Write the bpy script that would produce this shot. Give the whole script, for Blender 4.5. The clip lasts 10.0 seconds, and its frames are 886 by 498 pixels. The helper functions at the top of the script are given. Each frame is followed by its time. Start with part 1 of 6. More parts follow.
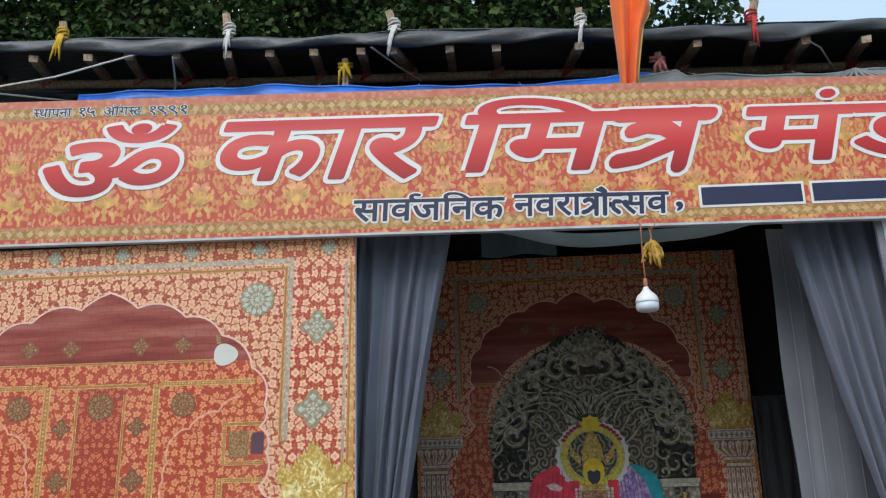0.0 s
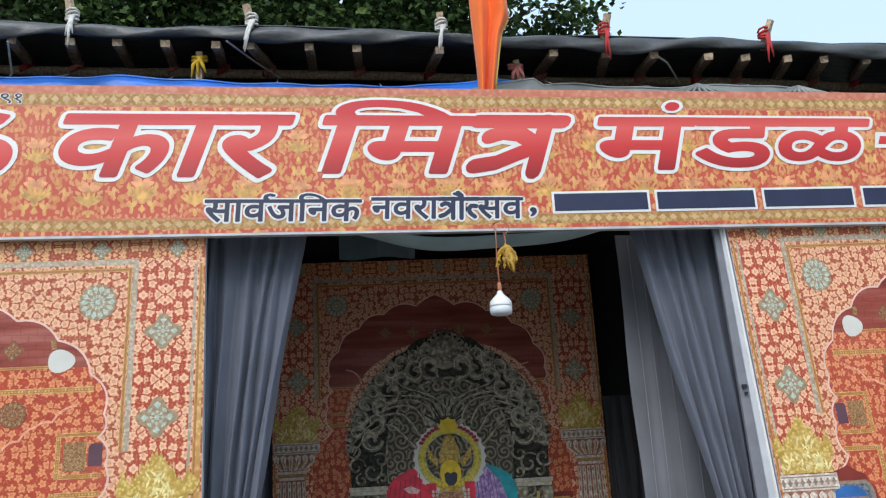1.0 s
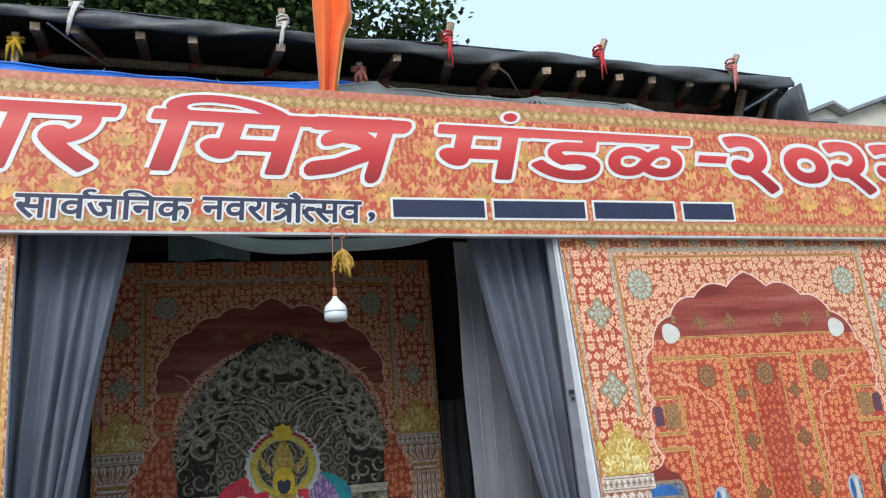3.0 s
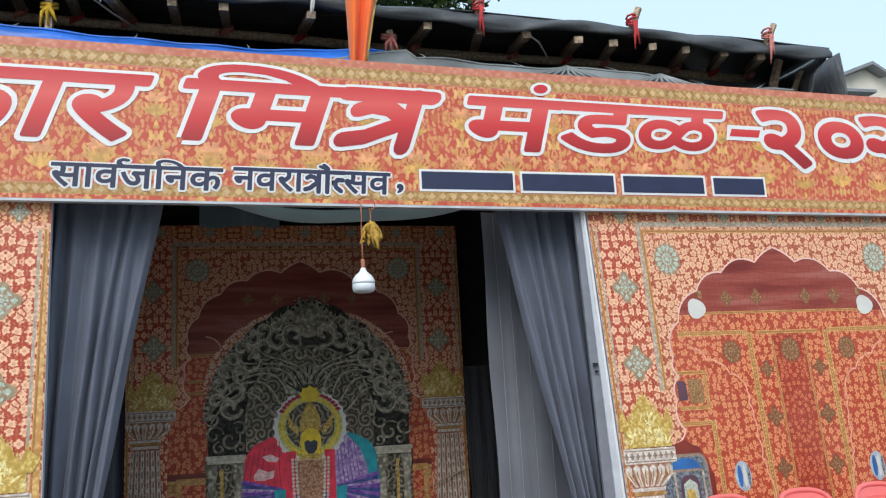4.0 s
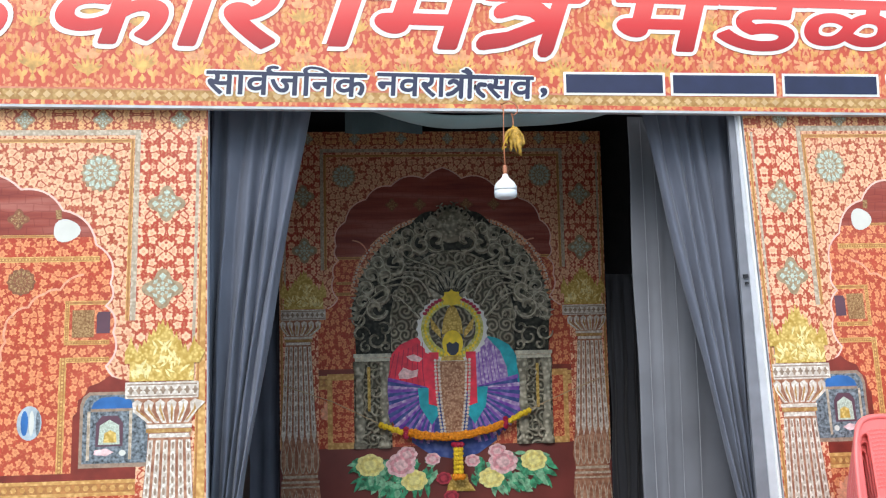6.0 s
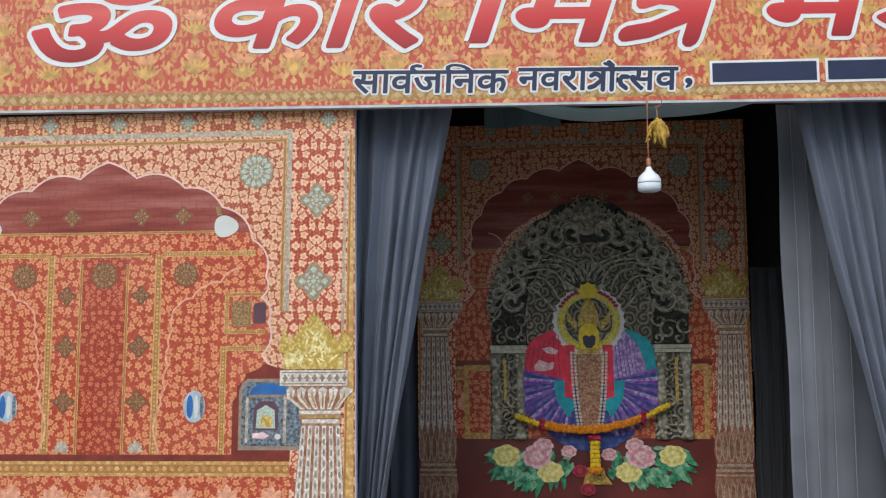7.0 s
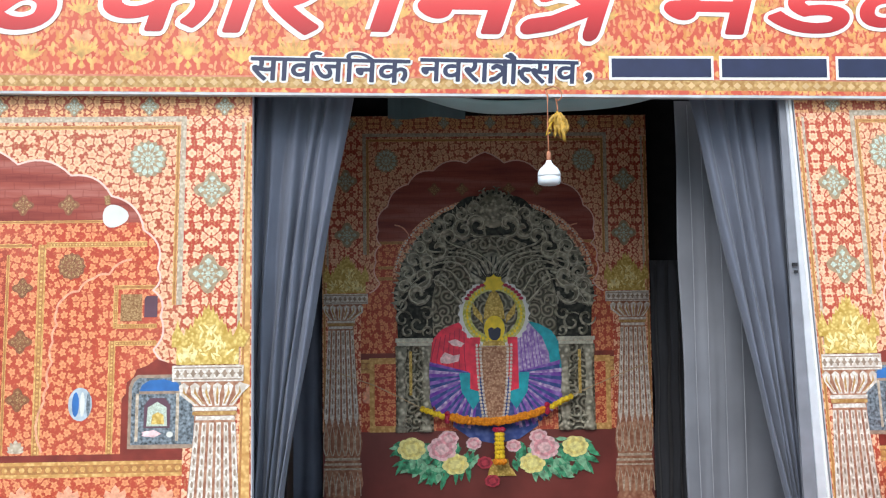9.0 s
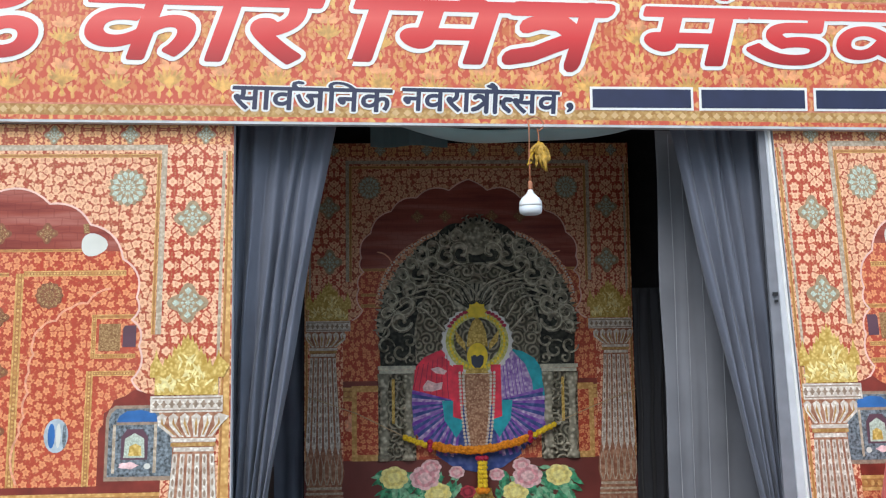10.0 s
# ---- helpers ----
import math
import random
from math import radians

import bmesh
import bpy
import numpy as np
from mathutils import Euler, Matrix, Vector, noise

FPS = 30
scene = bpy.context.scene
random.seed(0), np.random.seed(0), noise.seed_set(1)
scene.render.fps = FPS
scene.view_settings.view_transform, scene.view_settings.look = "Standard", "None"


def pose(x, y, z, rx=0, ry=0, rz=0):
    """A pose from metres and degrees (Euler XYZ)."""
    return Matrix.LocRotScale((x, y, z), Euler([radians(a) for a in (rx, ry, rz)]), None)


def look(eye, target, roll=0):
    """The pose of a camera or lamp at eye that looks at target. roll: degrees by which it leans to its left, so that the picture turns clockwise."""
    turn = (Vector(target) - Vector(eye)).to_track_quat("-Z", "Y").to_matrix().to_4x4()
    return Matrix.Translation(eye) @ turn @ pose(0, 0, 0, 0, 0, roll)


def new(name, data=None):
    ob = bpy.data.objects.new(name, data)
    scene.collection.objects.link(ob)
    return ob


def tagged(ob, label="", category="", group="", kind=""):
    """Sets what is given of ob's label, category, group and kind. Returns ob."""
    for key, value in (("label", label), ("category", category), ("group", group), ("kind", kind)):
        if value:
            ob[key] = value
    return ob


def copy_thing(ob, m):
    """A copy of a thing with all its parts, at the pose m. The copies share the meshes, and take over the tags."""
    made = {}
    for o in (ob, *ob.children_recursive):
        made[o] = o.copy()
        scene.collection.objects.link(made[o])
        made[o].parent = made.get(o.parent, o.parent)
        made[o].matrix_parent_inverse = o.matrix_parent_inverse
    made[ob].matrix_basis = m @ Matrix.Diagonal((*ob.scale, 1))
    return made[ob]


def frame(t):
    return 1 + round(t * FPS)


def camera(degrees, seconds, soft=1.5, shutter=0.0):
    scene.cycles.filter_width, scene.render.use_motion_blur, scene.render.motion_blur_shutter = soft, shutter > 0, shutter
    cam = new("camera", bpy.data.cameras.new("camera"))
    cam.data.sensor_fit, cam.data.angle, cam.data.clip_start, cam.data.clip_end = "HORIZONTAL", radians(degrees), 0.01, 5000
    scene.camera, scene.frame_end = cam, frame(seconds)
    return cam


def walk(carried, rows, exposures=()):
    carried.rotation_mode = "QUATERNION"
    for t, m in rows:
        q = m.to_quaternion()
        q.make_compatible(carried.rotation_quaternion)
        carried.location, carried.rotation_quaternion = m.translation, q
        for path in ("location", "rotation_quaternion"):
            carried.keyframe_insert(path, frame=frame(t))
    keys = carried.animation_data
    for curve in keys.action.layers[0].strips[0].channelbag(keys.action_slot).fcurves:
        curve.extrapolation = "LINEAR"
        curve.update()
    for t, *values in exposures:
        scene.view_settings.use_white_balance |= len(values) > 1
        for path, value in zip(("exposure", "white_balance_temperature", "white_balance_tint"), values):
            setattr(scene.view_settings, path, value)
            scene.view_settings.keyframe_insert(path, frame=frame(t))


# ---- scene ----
cam = camera(55.2, 10.0, soft=1.2)
PATH = [
    (0, (0.782, -4.716, 1.529), (0.67, -2.783, 2.03), -1.6),
    (0.5, (0.811, -4.691, 1.546), (0.859, -2.753, 2.039), -2.5),
    (1, (0.856, -4.674, 1.548), (1.051, -2.745, 2.039), -3.2),
    (1.5, (0.865, -4.642, 1.536), (1.156, -2.726, 2.03), -3.7),
    (2, (0.868, -4.639, 1.536), (1.221, -2.733, 2.03), -4.0),
    (2.5, (0.891, -4.637, 1.537), (1.358, -2.755, 2.027), -4.7),
    (2.7, (0.915, -4.631, 1.541), (1.432, -2.761, 2.028), -4.9),
    (3.8, (0.942, -4.681, 1.695), (1.502, -2.799, 2.078), -3.7),
    (4, (0.919, -4.687, 1.678), (1.402, -2.782, 2.046), -3.0),
    (4.5, (0.89, -4.662, 1.628), (1.22, -2.713, 1.931), -2.1),
    (5, (0.916, -4.657, 1.603), (1.208, -2.694, 1.853), -1.8),
    (5.2, (0.927, -4.653, 1.596), (1.213, -2.688, 1.832), -1.7),
    (6.3, (0.897, -4.678, 1.7), (0.964, -2.684, 1.847), -1.0),
    (6.5, (0.863, -4.698, 1.699), (0.862, -2.704, 1.845), -0.9),
    (7, (0.816, -4.711, 1.705), (0.68, -2.721, 1.846), -0.6),
    (7.5, (0.877, -4.68, 1.695), (0.78, -2.687, 1.832), -0.6),
    (8, (0.903, -4.659, 1.699), (0.869, -2.664, 1.824), -0.5),
    (8.5, (0.904, -4.646, 1.703), (0.917, -2.65, 1.822), -0.6),
    (9, (0.91, -4.651, 1.709), (0.967, -2.655, 1.829), -0.7),
    (9.5, (0.918, -4.666, 1.736), (1.002, -2.673, 1.875), -0.8),
    (10, (0.933, -4.646, 1.745), (1.024, -2.655, 1.918), -0.7),
]
STOPS = [(0, -0.08), (0.5, 0.04), (1, 0.14), (2.5, 0.24), (4, 0.16), (4.5, 0.44), (5, 0.62), (6.5, 0.62), (7.0, 0.02), (7.5, 0.09), (8, 0.52), (8.5, 0.68), (9, 0.7), (10, 0.36)]
walk(cam, [(t, look(eye, target, roll)) for t, eye, target, roll in PATH], STOPS)


# ---- light ----
world = bpy.data.worlds.new("sky")
scene.world = world
world.use_nodes = True
wn, wl = world.node_tree.nodes, world.node_tree.links
sky = wn.new("ShaderNodeTexSky")
sky.sky_type, sky.sun_disc = "NISHITA", False
sky.sun_elevation, sky.sun_rotation = radians(42), radians(200)
sky.air_density, sky.dust_density, sky.ozone_density = 1.0, 3.5, 1.0
haze = wn.new("ShaderNodeMixRGB")
haze.inputs[0].default_value = 0.75
haze.inputs[2].default_value = (4.75, 6.25, 7.7, 1)
wl.new(sky.outputs[0], haze.inputs[1])
wl.new(haze.outputs[0], wn["Background"].inputs[0])
wn["Background"].inputs[1].default_value = 0.16
sun = new("sun", bpy.data.lights.new("sun", "SUN"))
sun.data.energy, sun.data.angle, sun.data.color = 1.75, radians(35), (0.97, 0.98, 1.0)
sun.matrix_world = look((-3.5, -9.5, 9.0), (0, 0, 0))


# ---- materials ----
def colour(c):
    return (c[0], c[1], c[2], 1.0)


class Nodes:
    """A small helper to chain shader nodes."""

    def __init__(self, name):
        self.m = bpy.data.materials.new(name)
        self.m.use_nodes = True
        self.t = self.m.node_tree
        self.b = self.t.nodes["Principled BSDF"]
        self.co = self.n("ShaderNodeTexCoord").outputs["Object"]

    def n(self, kind, **sets):
        node = self.t.nodes.new(kind)
        for key, value in sets.items():
            node.inputs[key].default_value = value
        return node

    def link(self, a, b):
        self.t.links.new(a, b)

    def noise(self, scale, detail=3.0, vec=None, stretch=None):
        node = self.n("ShaderNodeTexNoise", Scale=scale, Detail=detail)
        src = vec or self.co
        if stretch:
            mp = self.n("ShaderNodeMapping")
            mp.inputs["Scale"].default_value = stretch
            self.link(src, mp.inputs["Vector"])
            src = mp.outputs[0]
        self.link(src, node.inputs["Vector"])
        return node.outputs["Fac"]

    def warp(self, scale, amount):
        node = self.n("ShaderNodeTexNoise", Scale=scale, Detail=2.0)
        self.link(self.co, node.inputs["Vector"])
        add = self.n("ShaderNodeVectorMath")
        add.operation = "MULTIPLY_ADD"
        self.link(node.outputs["Color"], add.inputs[0])
        add.inputs[1].default_value = (amount, amount, amount)
        self.link(self.co, add.inputs[2])
        return add.outputs[0]

    def cells(self, scale, vec=None, feature="F1", out="Distance", rand=1.0):
        node = self.n("ShaderNodeTexVoronoi", Scale=scale, Randomness=rand)
        node.feature = feature
        self.link(vec or self.co, node.inputs["Vector"])
        return node.outputs[out]

    def ramp(self, src, *stops):
        node = self.n("ShaderNodeValToRGB")
        e = node.color_ramp.elements
        while len(e) < len(stops):
            e.new(0.5)
        for k, (pos, c) in enumerate(stops):
            e[k].position = pos
            e[k].color = colour(c) if not isinstance(c, float) else (c, c, c, 1)
        self.link(src, node.inputs[0])
        return node.outputs["Color"]

    def mix(self, fac, a, b, mode="MIX"):
        node = self.n("ShaderNodeMixRGB")
        node.blend_type = mode
        for value, socket in ((fac, node.inputs[0]), (a, node.inputs[1]), (b, node.inputs[2])):
            if isinstance(value, (int, float)):
                socket.default_value = value
            elif isinstance(value, tuple):
                socket.default_value = colour(value)
            else:
                self.link(value, socket)
        return node.outputs[0]

    def bump(self, src, strength=0.3, distance=0.01):
        node = self.n("ShaderNodeBump", Strength=strength, Distance=distance)
        self.link(src, node.inputs["Height"])
        self.link(node.outputs[0], self.b.inputs["Normal"])

    def math(self, op, a, b=0.0):
        node = self.n("ShaderNodeMath")
        node.operation = op
        for value, socket in ((a, node.inputs[0]), (b, node.inputs[1])):
            if isinstance(value, (int, float)):
                socket.default_value = value
            else:
                self.link(value, socket)
        return node.outputs[0]

    def vec(self, op, a, b):
        node = self.n("ShaderNodeVectorMath")
        node.operation = op
        for value, socket in ((a, node.inputs[0]), (b, node.inputs[1])):
            if isinstance(value, tuple):
                socket.default_value = value
            else:
                self.link(value, socket)
        return node.outputs["Value" if op == "LENGTH" else 0]

    def flat(self, uv, fold=None, ragged=0.004, grain=60.0):
        """Places on the print as x and y; fold mirrors them about (centre, half width, half height)."""
        sep = self.n("ShaderNodeSeparateXYZ")
        self.link(self.n("ShaderNodeTexCoord").outputs["UV"] if uv else self.co, sep.inputs[0])
        x, y = sep.outputs["X"], sep.outputs["Y" if uv else "Z"]
        if fold:
            x = self.math("PINGPONG", self.math("SUBTRACT", x, fold[0]), fold[1])
            y = self.math("PINGPONG", y, fold[2])
        com = self.n("ShaderNodeCombineXYZ")
        self.link(x, com.inputs[0])
        self.link(y, com.inputs[1])
        rough = self.n("ShaderNodeTexNoise", Scale=grain, Detail=2.0)
        self.link(com.outputs[0], rough.inputs["Vector"])
        off = self.vec("SUBTRACT", rough.outputs["Color"], (0.5, 0.5, 0.5))
        return self.vec("ADD", com.outputs[0], self.vec("MULTIPLY", off, (ragged * 2,) * 3))

    def flowers(self, p, scale, lobes, size, depth, rand=0.5, shift=0.0):
        """Lobed blossoms, one to a cell: the mask, the distance from the heart and a random colour."""
        p = self.vec("ADD", p, (shift, shift * 0.77, 0.0))
        node = self.n("ShaderNodeTexVoronoi", Scale=scale, Randomness=rand)
        node.voronoi_dimensions = "2D"
        self.link(p, node.inputs["Vector"])
        d = self.vec("SUBTRACT", p, node.outputs["Position"])
        sep = self.n("ShaderNodeSeparateXYZ")
        self.link(d, sep.inputs[0])
        hue = self.n("ShaderNodeSeparateColor")
        self.link(node.outputs["Color"], hue.inputs[0])
        angle = self.math("MULTIPLY", self.math("ARCTAN2", sep.outputs["Y"], sep.outputs["X"]), lobes)
        wave = self.math("COSINE", self.math("ADD", angle, self.math("MULTIPLY", hue.outputs[0], 6.283)))
        rim = self.math("ADD", size, self.math("MULTIPLY", wave, size * depth))
        r = node.outputs["Distance"]
        seam = self.n("ShaderNodeTexVoronoi", Scale=scale, Randomness=rand)
        seam.voronoi_dimensions, seam.feature = "2D", "DISTANCE_TO_EDGE"
        self.link(p, seam.inputs["Vector"])
        edge = self.math("MINIMUM", self.math("SUBTRACT", rim, r), self.math("SUBTRACT", seam.outputs["Distance"], 0.05))
        return self.ramp(edge, (0.0, 0.0), (0.05, 1.0)), r, hue.outputs[1]

    def done(self, col, rough=0.6, metal=0.0, spec=0.5):
        if isinstance(col, tuple):
            self.b.inputs["Base Color"].default_value = colour(col)
        else:
            self.link(col, self.b.inputs["Base Color"])
        self.b.inputs["Roughness"].default_value = rough
        self.b.inputs["Metallic"].default_value = metal
        self.b.inputs["Specular IOR Level"].default_value = spec
        return self.m


def plain(name, col, rough=0.6, metal=0.0, vary=0.15, scale=9.0, relief=0.1):
    """A surface with faint stains and grain."""
    k = Nodes(name)
    dark = tuple(v * (1 - vary) for v in col)
    light = tuple(min(1.0, v * (1 + vary)) for v in col)
    c = k.ramp(k.noise(scale, 5.0), (0.3, dark), (0.7, light))
    k.bump(k.noise(scale * 14, 2.0), relief, 0.004)
    return k.done(c, rough, metal)


def floral(name, ground, petal, vine, scale, size=0.40, fold=None, uv=True):
    """Printed vinyl: lobed blossoms with trefoils and small leaves between them over a red ground."""
    k = Nodes(name)
    p = k.flat(uv, fold, 0.0045 * 15 / scale, scale * 3.2)
    big, r, hue = k.flowers(p, scale, 5, size, 0.22, 0.8)
    mid, r2, hue2 = k.flowers(p, scale * 1.15, 3, size * 0.62, 0.42, 0.6, 0.5 / scale)
    leaf, r3, hue3 = k.flowers(p, scale * 2.3, 2, size * 0.70, 0.5, 0.9, 0.21)
    soil = k.mix(k.ramp(k.noise(scale * 0.5, 2.0), (0.35, 0.0), (0.7, 0.5)), ground, tuple(v * 0.62 for v in ground))
    c = k.mix(leaf, soil, k.mix(hue3, vine, tuple(v * 0.72 for v in vine)))
    pale = tuple(min(1.0, v * 1.12) for v in petal)
    half = tuple((a + b) / 2 for a, b in zip(petal, vine))
    c = k.mix(mid, c, k.mix(hue2, half, petal))
    bloom = k.mix(hue, petal, pale)
    heart = k.ramp(r, (size * 0.16, half), (size * 0.22, tuple(v * 0.8 for v in ground)), (size * 0.36, half), (size * 0.62, pale))
    c = k.mix(big, c, k.mix(0.55, bloom, heart))
    c = k.mix(k.ramp(k.noise(1.3, 4.0), (0.4, 0.0), (0.8, 0.12)), c, (0.70, 0.42, 0.30))
    k.bump(k.noise(1.6, 2.0), 0.25, 0.03)
    return k.done(c, 0.45, spec=0.35)


def ornate(name, dark, light, scale, rough=0.45):
    """Printed gold or stone ornament, small and dense."""
    k = Nodes(name)
    v = k.warp(scale * 0.4, 0.6 / scale)
    c = k.ramp(k.cells(scale, v, "SMOOTH_F1"), (0.15, light), (0.5, dark))
    c = k.mix(k.ramp(k.noise(scale * 0.5, 3.0), (0.4, 0.0), (0.7, 0.5)), c, light)
    k.bump(k.noise(2.2, 2.0), 0.2, 0.03)
    return k.done(c, max(rough, 0.48), spec=0.3)


B_START = -2.21
M = {
    "frieze": floral("printed_spandrel", (0.42, 0.070, 0.034), (0.76, 0.44, 0.265), (0.54, 0.18, 0.085), 19.0, 0.46),
    "pilaster": floral("printed_pilaster", (0.46, 0.055, 0.028), (0.80, 0.48, 0.30), (0.57, 0.18, 0.085), 18.5, 0.41, (1.225, 0.15, 0.23)),
    "frame_band": floral("printed_frame_band", (0.40, 0.060, 0.026), (0.74, 0.40, 0.18), (0.50, 0.17, 0.07), 20.0, 0.42, (0.05, 0.205, 0.06)),
    "inner": floral("printed_niche_wall", (0.47, 0.058, 0.028), (0.68, 0.265, 0.115), (0.54, 0.115, 0.052), 19.0, 0.37),
    "door_leaf": floral("printed_door_leaf", (0.36, 0.036, 0.018), (0.58, 0.16, 0.07), (0.46, 0.085, 0.035), 24.0, 0.33, (0.0, 0.14, 0.30)),
    "vault": None,
    "gold": ornate("printed_gold", (0.48, 0.24, 0.07), (0.74, 0.47, 0.18), 42.0),
    "gilt": ornate("printed_gilt_crest", (0.44, 0.27, 0.05), (0.76, 0.56, 0.19), 60.0),
    "stone": ornate("printed_marble", (0.50, 0.42, 0.35), (0.84, 0.78, 0.70), 60.0),
    "stoneline": ornate("printed_stone_border", (0.36, 0.28, 0.20), (0.62, 0.52, 0.40), 60.0),
    "palepink": plain("printed_pale_outline", (0.78, 0.50, 0.42), 0.5),
    "maroon": plain("printed_maroon", (0.20, 0.03, 0.02), 0.4, vary=0.3),
    "teal": ornate("printed_teal_rosette", (0.36, 0.40, 0.32), (0.60, 0.68, 0.58), 130.0),
    "olive": ornate("printed_olive_rosette", (0.22, 0.10, 0.04), (0.46, 0.29, 0.13), 130.0),
    "glow": plain("printed_white_lamp", (0.62, 0.61, 0.55), 0.5, vary=0.06),
    "blue": plain("printed_blue", (0.03, 0.13, 0.36), 0.4, vary=0.3),
    "skyprint": plain("printed_sky_grey", (0.14, 0.165, 0.185), 0.5, vary=0.9, scale=60),
    "violet": plain("printed_dusk_window", (0.11, 0.05, 0.07), 0.4),
    "navy": plain("navy_lettering", (0.012, 0.016, 0.055), 0.4),
    "white": plain("white_print", (0.73, 0.72, 0.69), 0.42, vary=0.05),
    "sheet": plain("white_painted_board", (0.52, 0.53, 0.56), 0.5, vary=0.1),
    "alu": plain("aluminium_strip", (0.46, 0.47, 0.48), 0.5, 0.1, vary=0.2),
    "curtain": None, "sheer": None,
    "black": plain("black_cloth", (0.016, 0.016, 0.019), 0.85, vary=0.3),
    "wood": None, "tarp": None, "bluetarp": None, "greytarp": None,
    "flag": None,
    "trim": plain("gold_trim", (0.72, 0.48, 0.10), 0.4, 0.2),
    "plastic": plain("white_bulb_plastic", (0.80, 0.80, 0.80), 0.3, vary=0.03),
    "diffuser": plain("bulb_diffuser", (0.62, 0.65, 0.68), 0.35, vary=0.04),
    "wire": plain("flex_wire", (0.42, 0.16, 0.08), 0.6),
    "dryleaf": plain("dry_leaves", (0.42, 0.24, 0.03), 0.6, vary=0.45, scale=40),
    "chair": plain("red_plastic", (0.80, 0.17, 0.155), 0.36, vary=0.08, scale=5),
    "marigold": plain("orange_marigold", (0.92, 0.27, 0.008), 0.7, vary=0.35, scale=60, relief=0.5),
    "yellowmarigold": plain("yellow_marigold", (0.92, 0.56, 0.02), 0.7, vary=0.3, scale=60, relief=0.5),
    "crimson": plain("crimson_bead", (0.40, 0.012, 0.05), 0.5, vary=0.3, scale=60),
    "string": plain("garland_string", (0.45, 0.32, 0.18), 0.8),
    "bark": plain("bark", (0.055, 0.042, 0.032), 0.9, vary=0.4, scale=6, relief=0.6),
    "redrag": plain("red_rag", (0.42, 0.03, 0.03), 0.8, vary=0.3, scale=30),
    "pinkrag": plain("faded_pink_rag", (0.50, 0.17, 0.14), 0.8, vary=0.3, scale=30),
    "whiterag": plain("white_rag", (0.60, 0.58, 0.54), 0.8, vary=0.2, scale=30),
    "yellowrag": plain("yellow_rag", (0.55, 0.33, 0.02), 0.8, vary=0.3, scale=30),
    "concrete": plain("worn_concrete", (0.24, 0.23, 0.21), 0.85, vary=0.25, scale=2.0, relief=0.5),
    "cream": plain("cream_plaster", (0.62, 0.57, 0.47), 0.8, vary=0.12, scale=2.0),
    "roofsheet": plain("grey_roof_sheet", (0.20, 0.21, 0.22), 0.55, vary=0.2, scale=3.0),
    "speaker": plain("black_box_vinyl", (0.012, 0.012, 0.013), 0.5, vary=0.2),
    "maroonfloor": plain("maroon_carpet", (0.10, 0.018, 0.014), 0.9, vary=0.3, scale=20, relief=0.4),
    "print_floor": plain("printed_maroon_floor", (0.16, 0.035, 0.028), 0.4, vary=0.25, scale=3),
}


def cloth(name, col, rough=0.75, thread=220.0, sheen=0.2):
    k = Nodes(name)
    c = k.ramp(k.noise(3.0, 4.0), (0.3, tuple(v * 0.85 for v in col)), (0.7, tuple(v * 1.12 for v in col)))
    k.bump(k.noise(thread, 1.0), 0.15, 0.002)
    k.b.inputs["Sheen Weight"].default_value = sheen
    return k.done(c, rough)


def tarpaulin(name, col, rough):
    k = Nodes(name)
    c = k.ramp(k.noise(2.4, 6.0), (0.3, tuple(v * 0.6 for v in col)), (0.72, tuple(v * 1.4 for v in col)))
    k.bump(k.noise(7.0, 5.0, stretch=(1.0, 3.0, 1.0)), 0.55, 0.03)
    return k.done(c, rough)


def timber():
    k = Nodes("weathered_timber")
    g = k.noise(6.0, 6.0, stretch=(9.0, 1.0, 9.0))
    c = k.ramp(g, (0.3, (0.28, 0.18, 0.11)), (0.7, (0.62, 0.47, 0.33)))
    k.bump(g, 0.4, 0.01)
    return k.done(c, 0.8)


def foliage():
    k = Nodes("leaf")
    info = k.n("ShaderNodeNewGeometry")
    c = k.ramp(info.outputs["Random Per Island"], (0.0, (0.012, 0.026, 0.008)), (0.6, (0.034, 0.066, 0.017)), (1.0, (0.075, 0.12, 0.028)))
    m = k.done(c, 0.65, spec=0.15)
    k.b.inputs["Transmission Weight"].default_value = 0.0
    return m


def banner_print():
    """Red printed ground with mirrored gold foliage in upright bouquets."""
    k = Nodes("printed_banner")
    p = k.flat(False, (B_START + 0.15, 0.287, 0.42), 0.012, 34.0)
    tall = k.vec("MULTIPLY", p, (1.0, 0.62, 1.0))
    fine, r, hue = k.flowers(tall, 30.0, 2, 0.36, 0.5, 0.9)
    gold, r2, hue2 = k.flowers(tall, 17.0, 3, 0.36, 0.45, 0.8, 0.31)
    ground = k.mix(fine, k.mix(k.noise(9.0, 3.0), (0.46, 0.055, 0.032), (0.58, 0.12, 0.065)), k.mix(hue, (0.60, 0.20, 0.09), (0.66, 0.30, 0.14)))
    tuft = k.ramp(k.noise(4.5, 2.0, p), (0.42, 0.25), (0.60, 1.0))
    c = k.mix(k.mix(1.0, gold, tuft, "MULTIPLY"), ground, k.mix(hue2, (0.58, 0.28, 0.07), (0.74, 0.45, 0.15)))
    k.bump(k.noise(1.3, 2.0), 0.35, 0.06)
    return k.done(c, 0.42, spec=0.35)


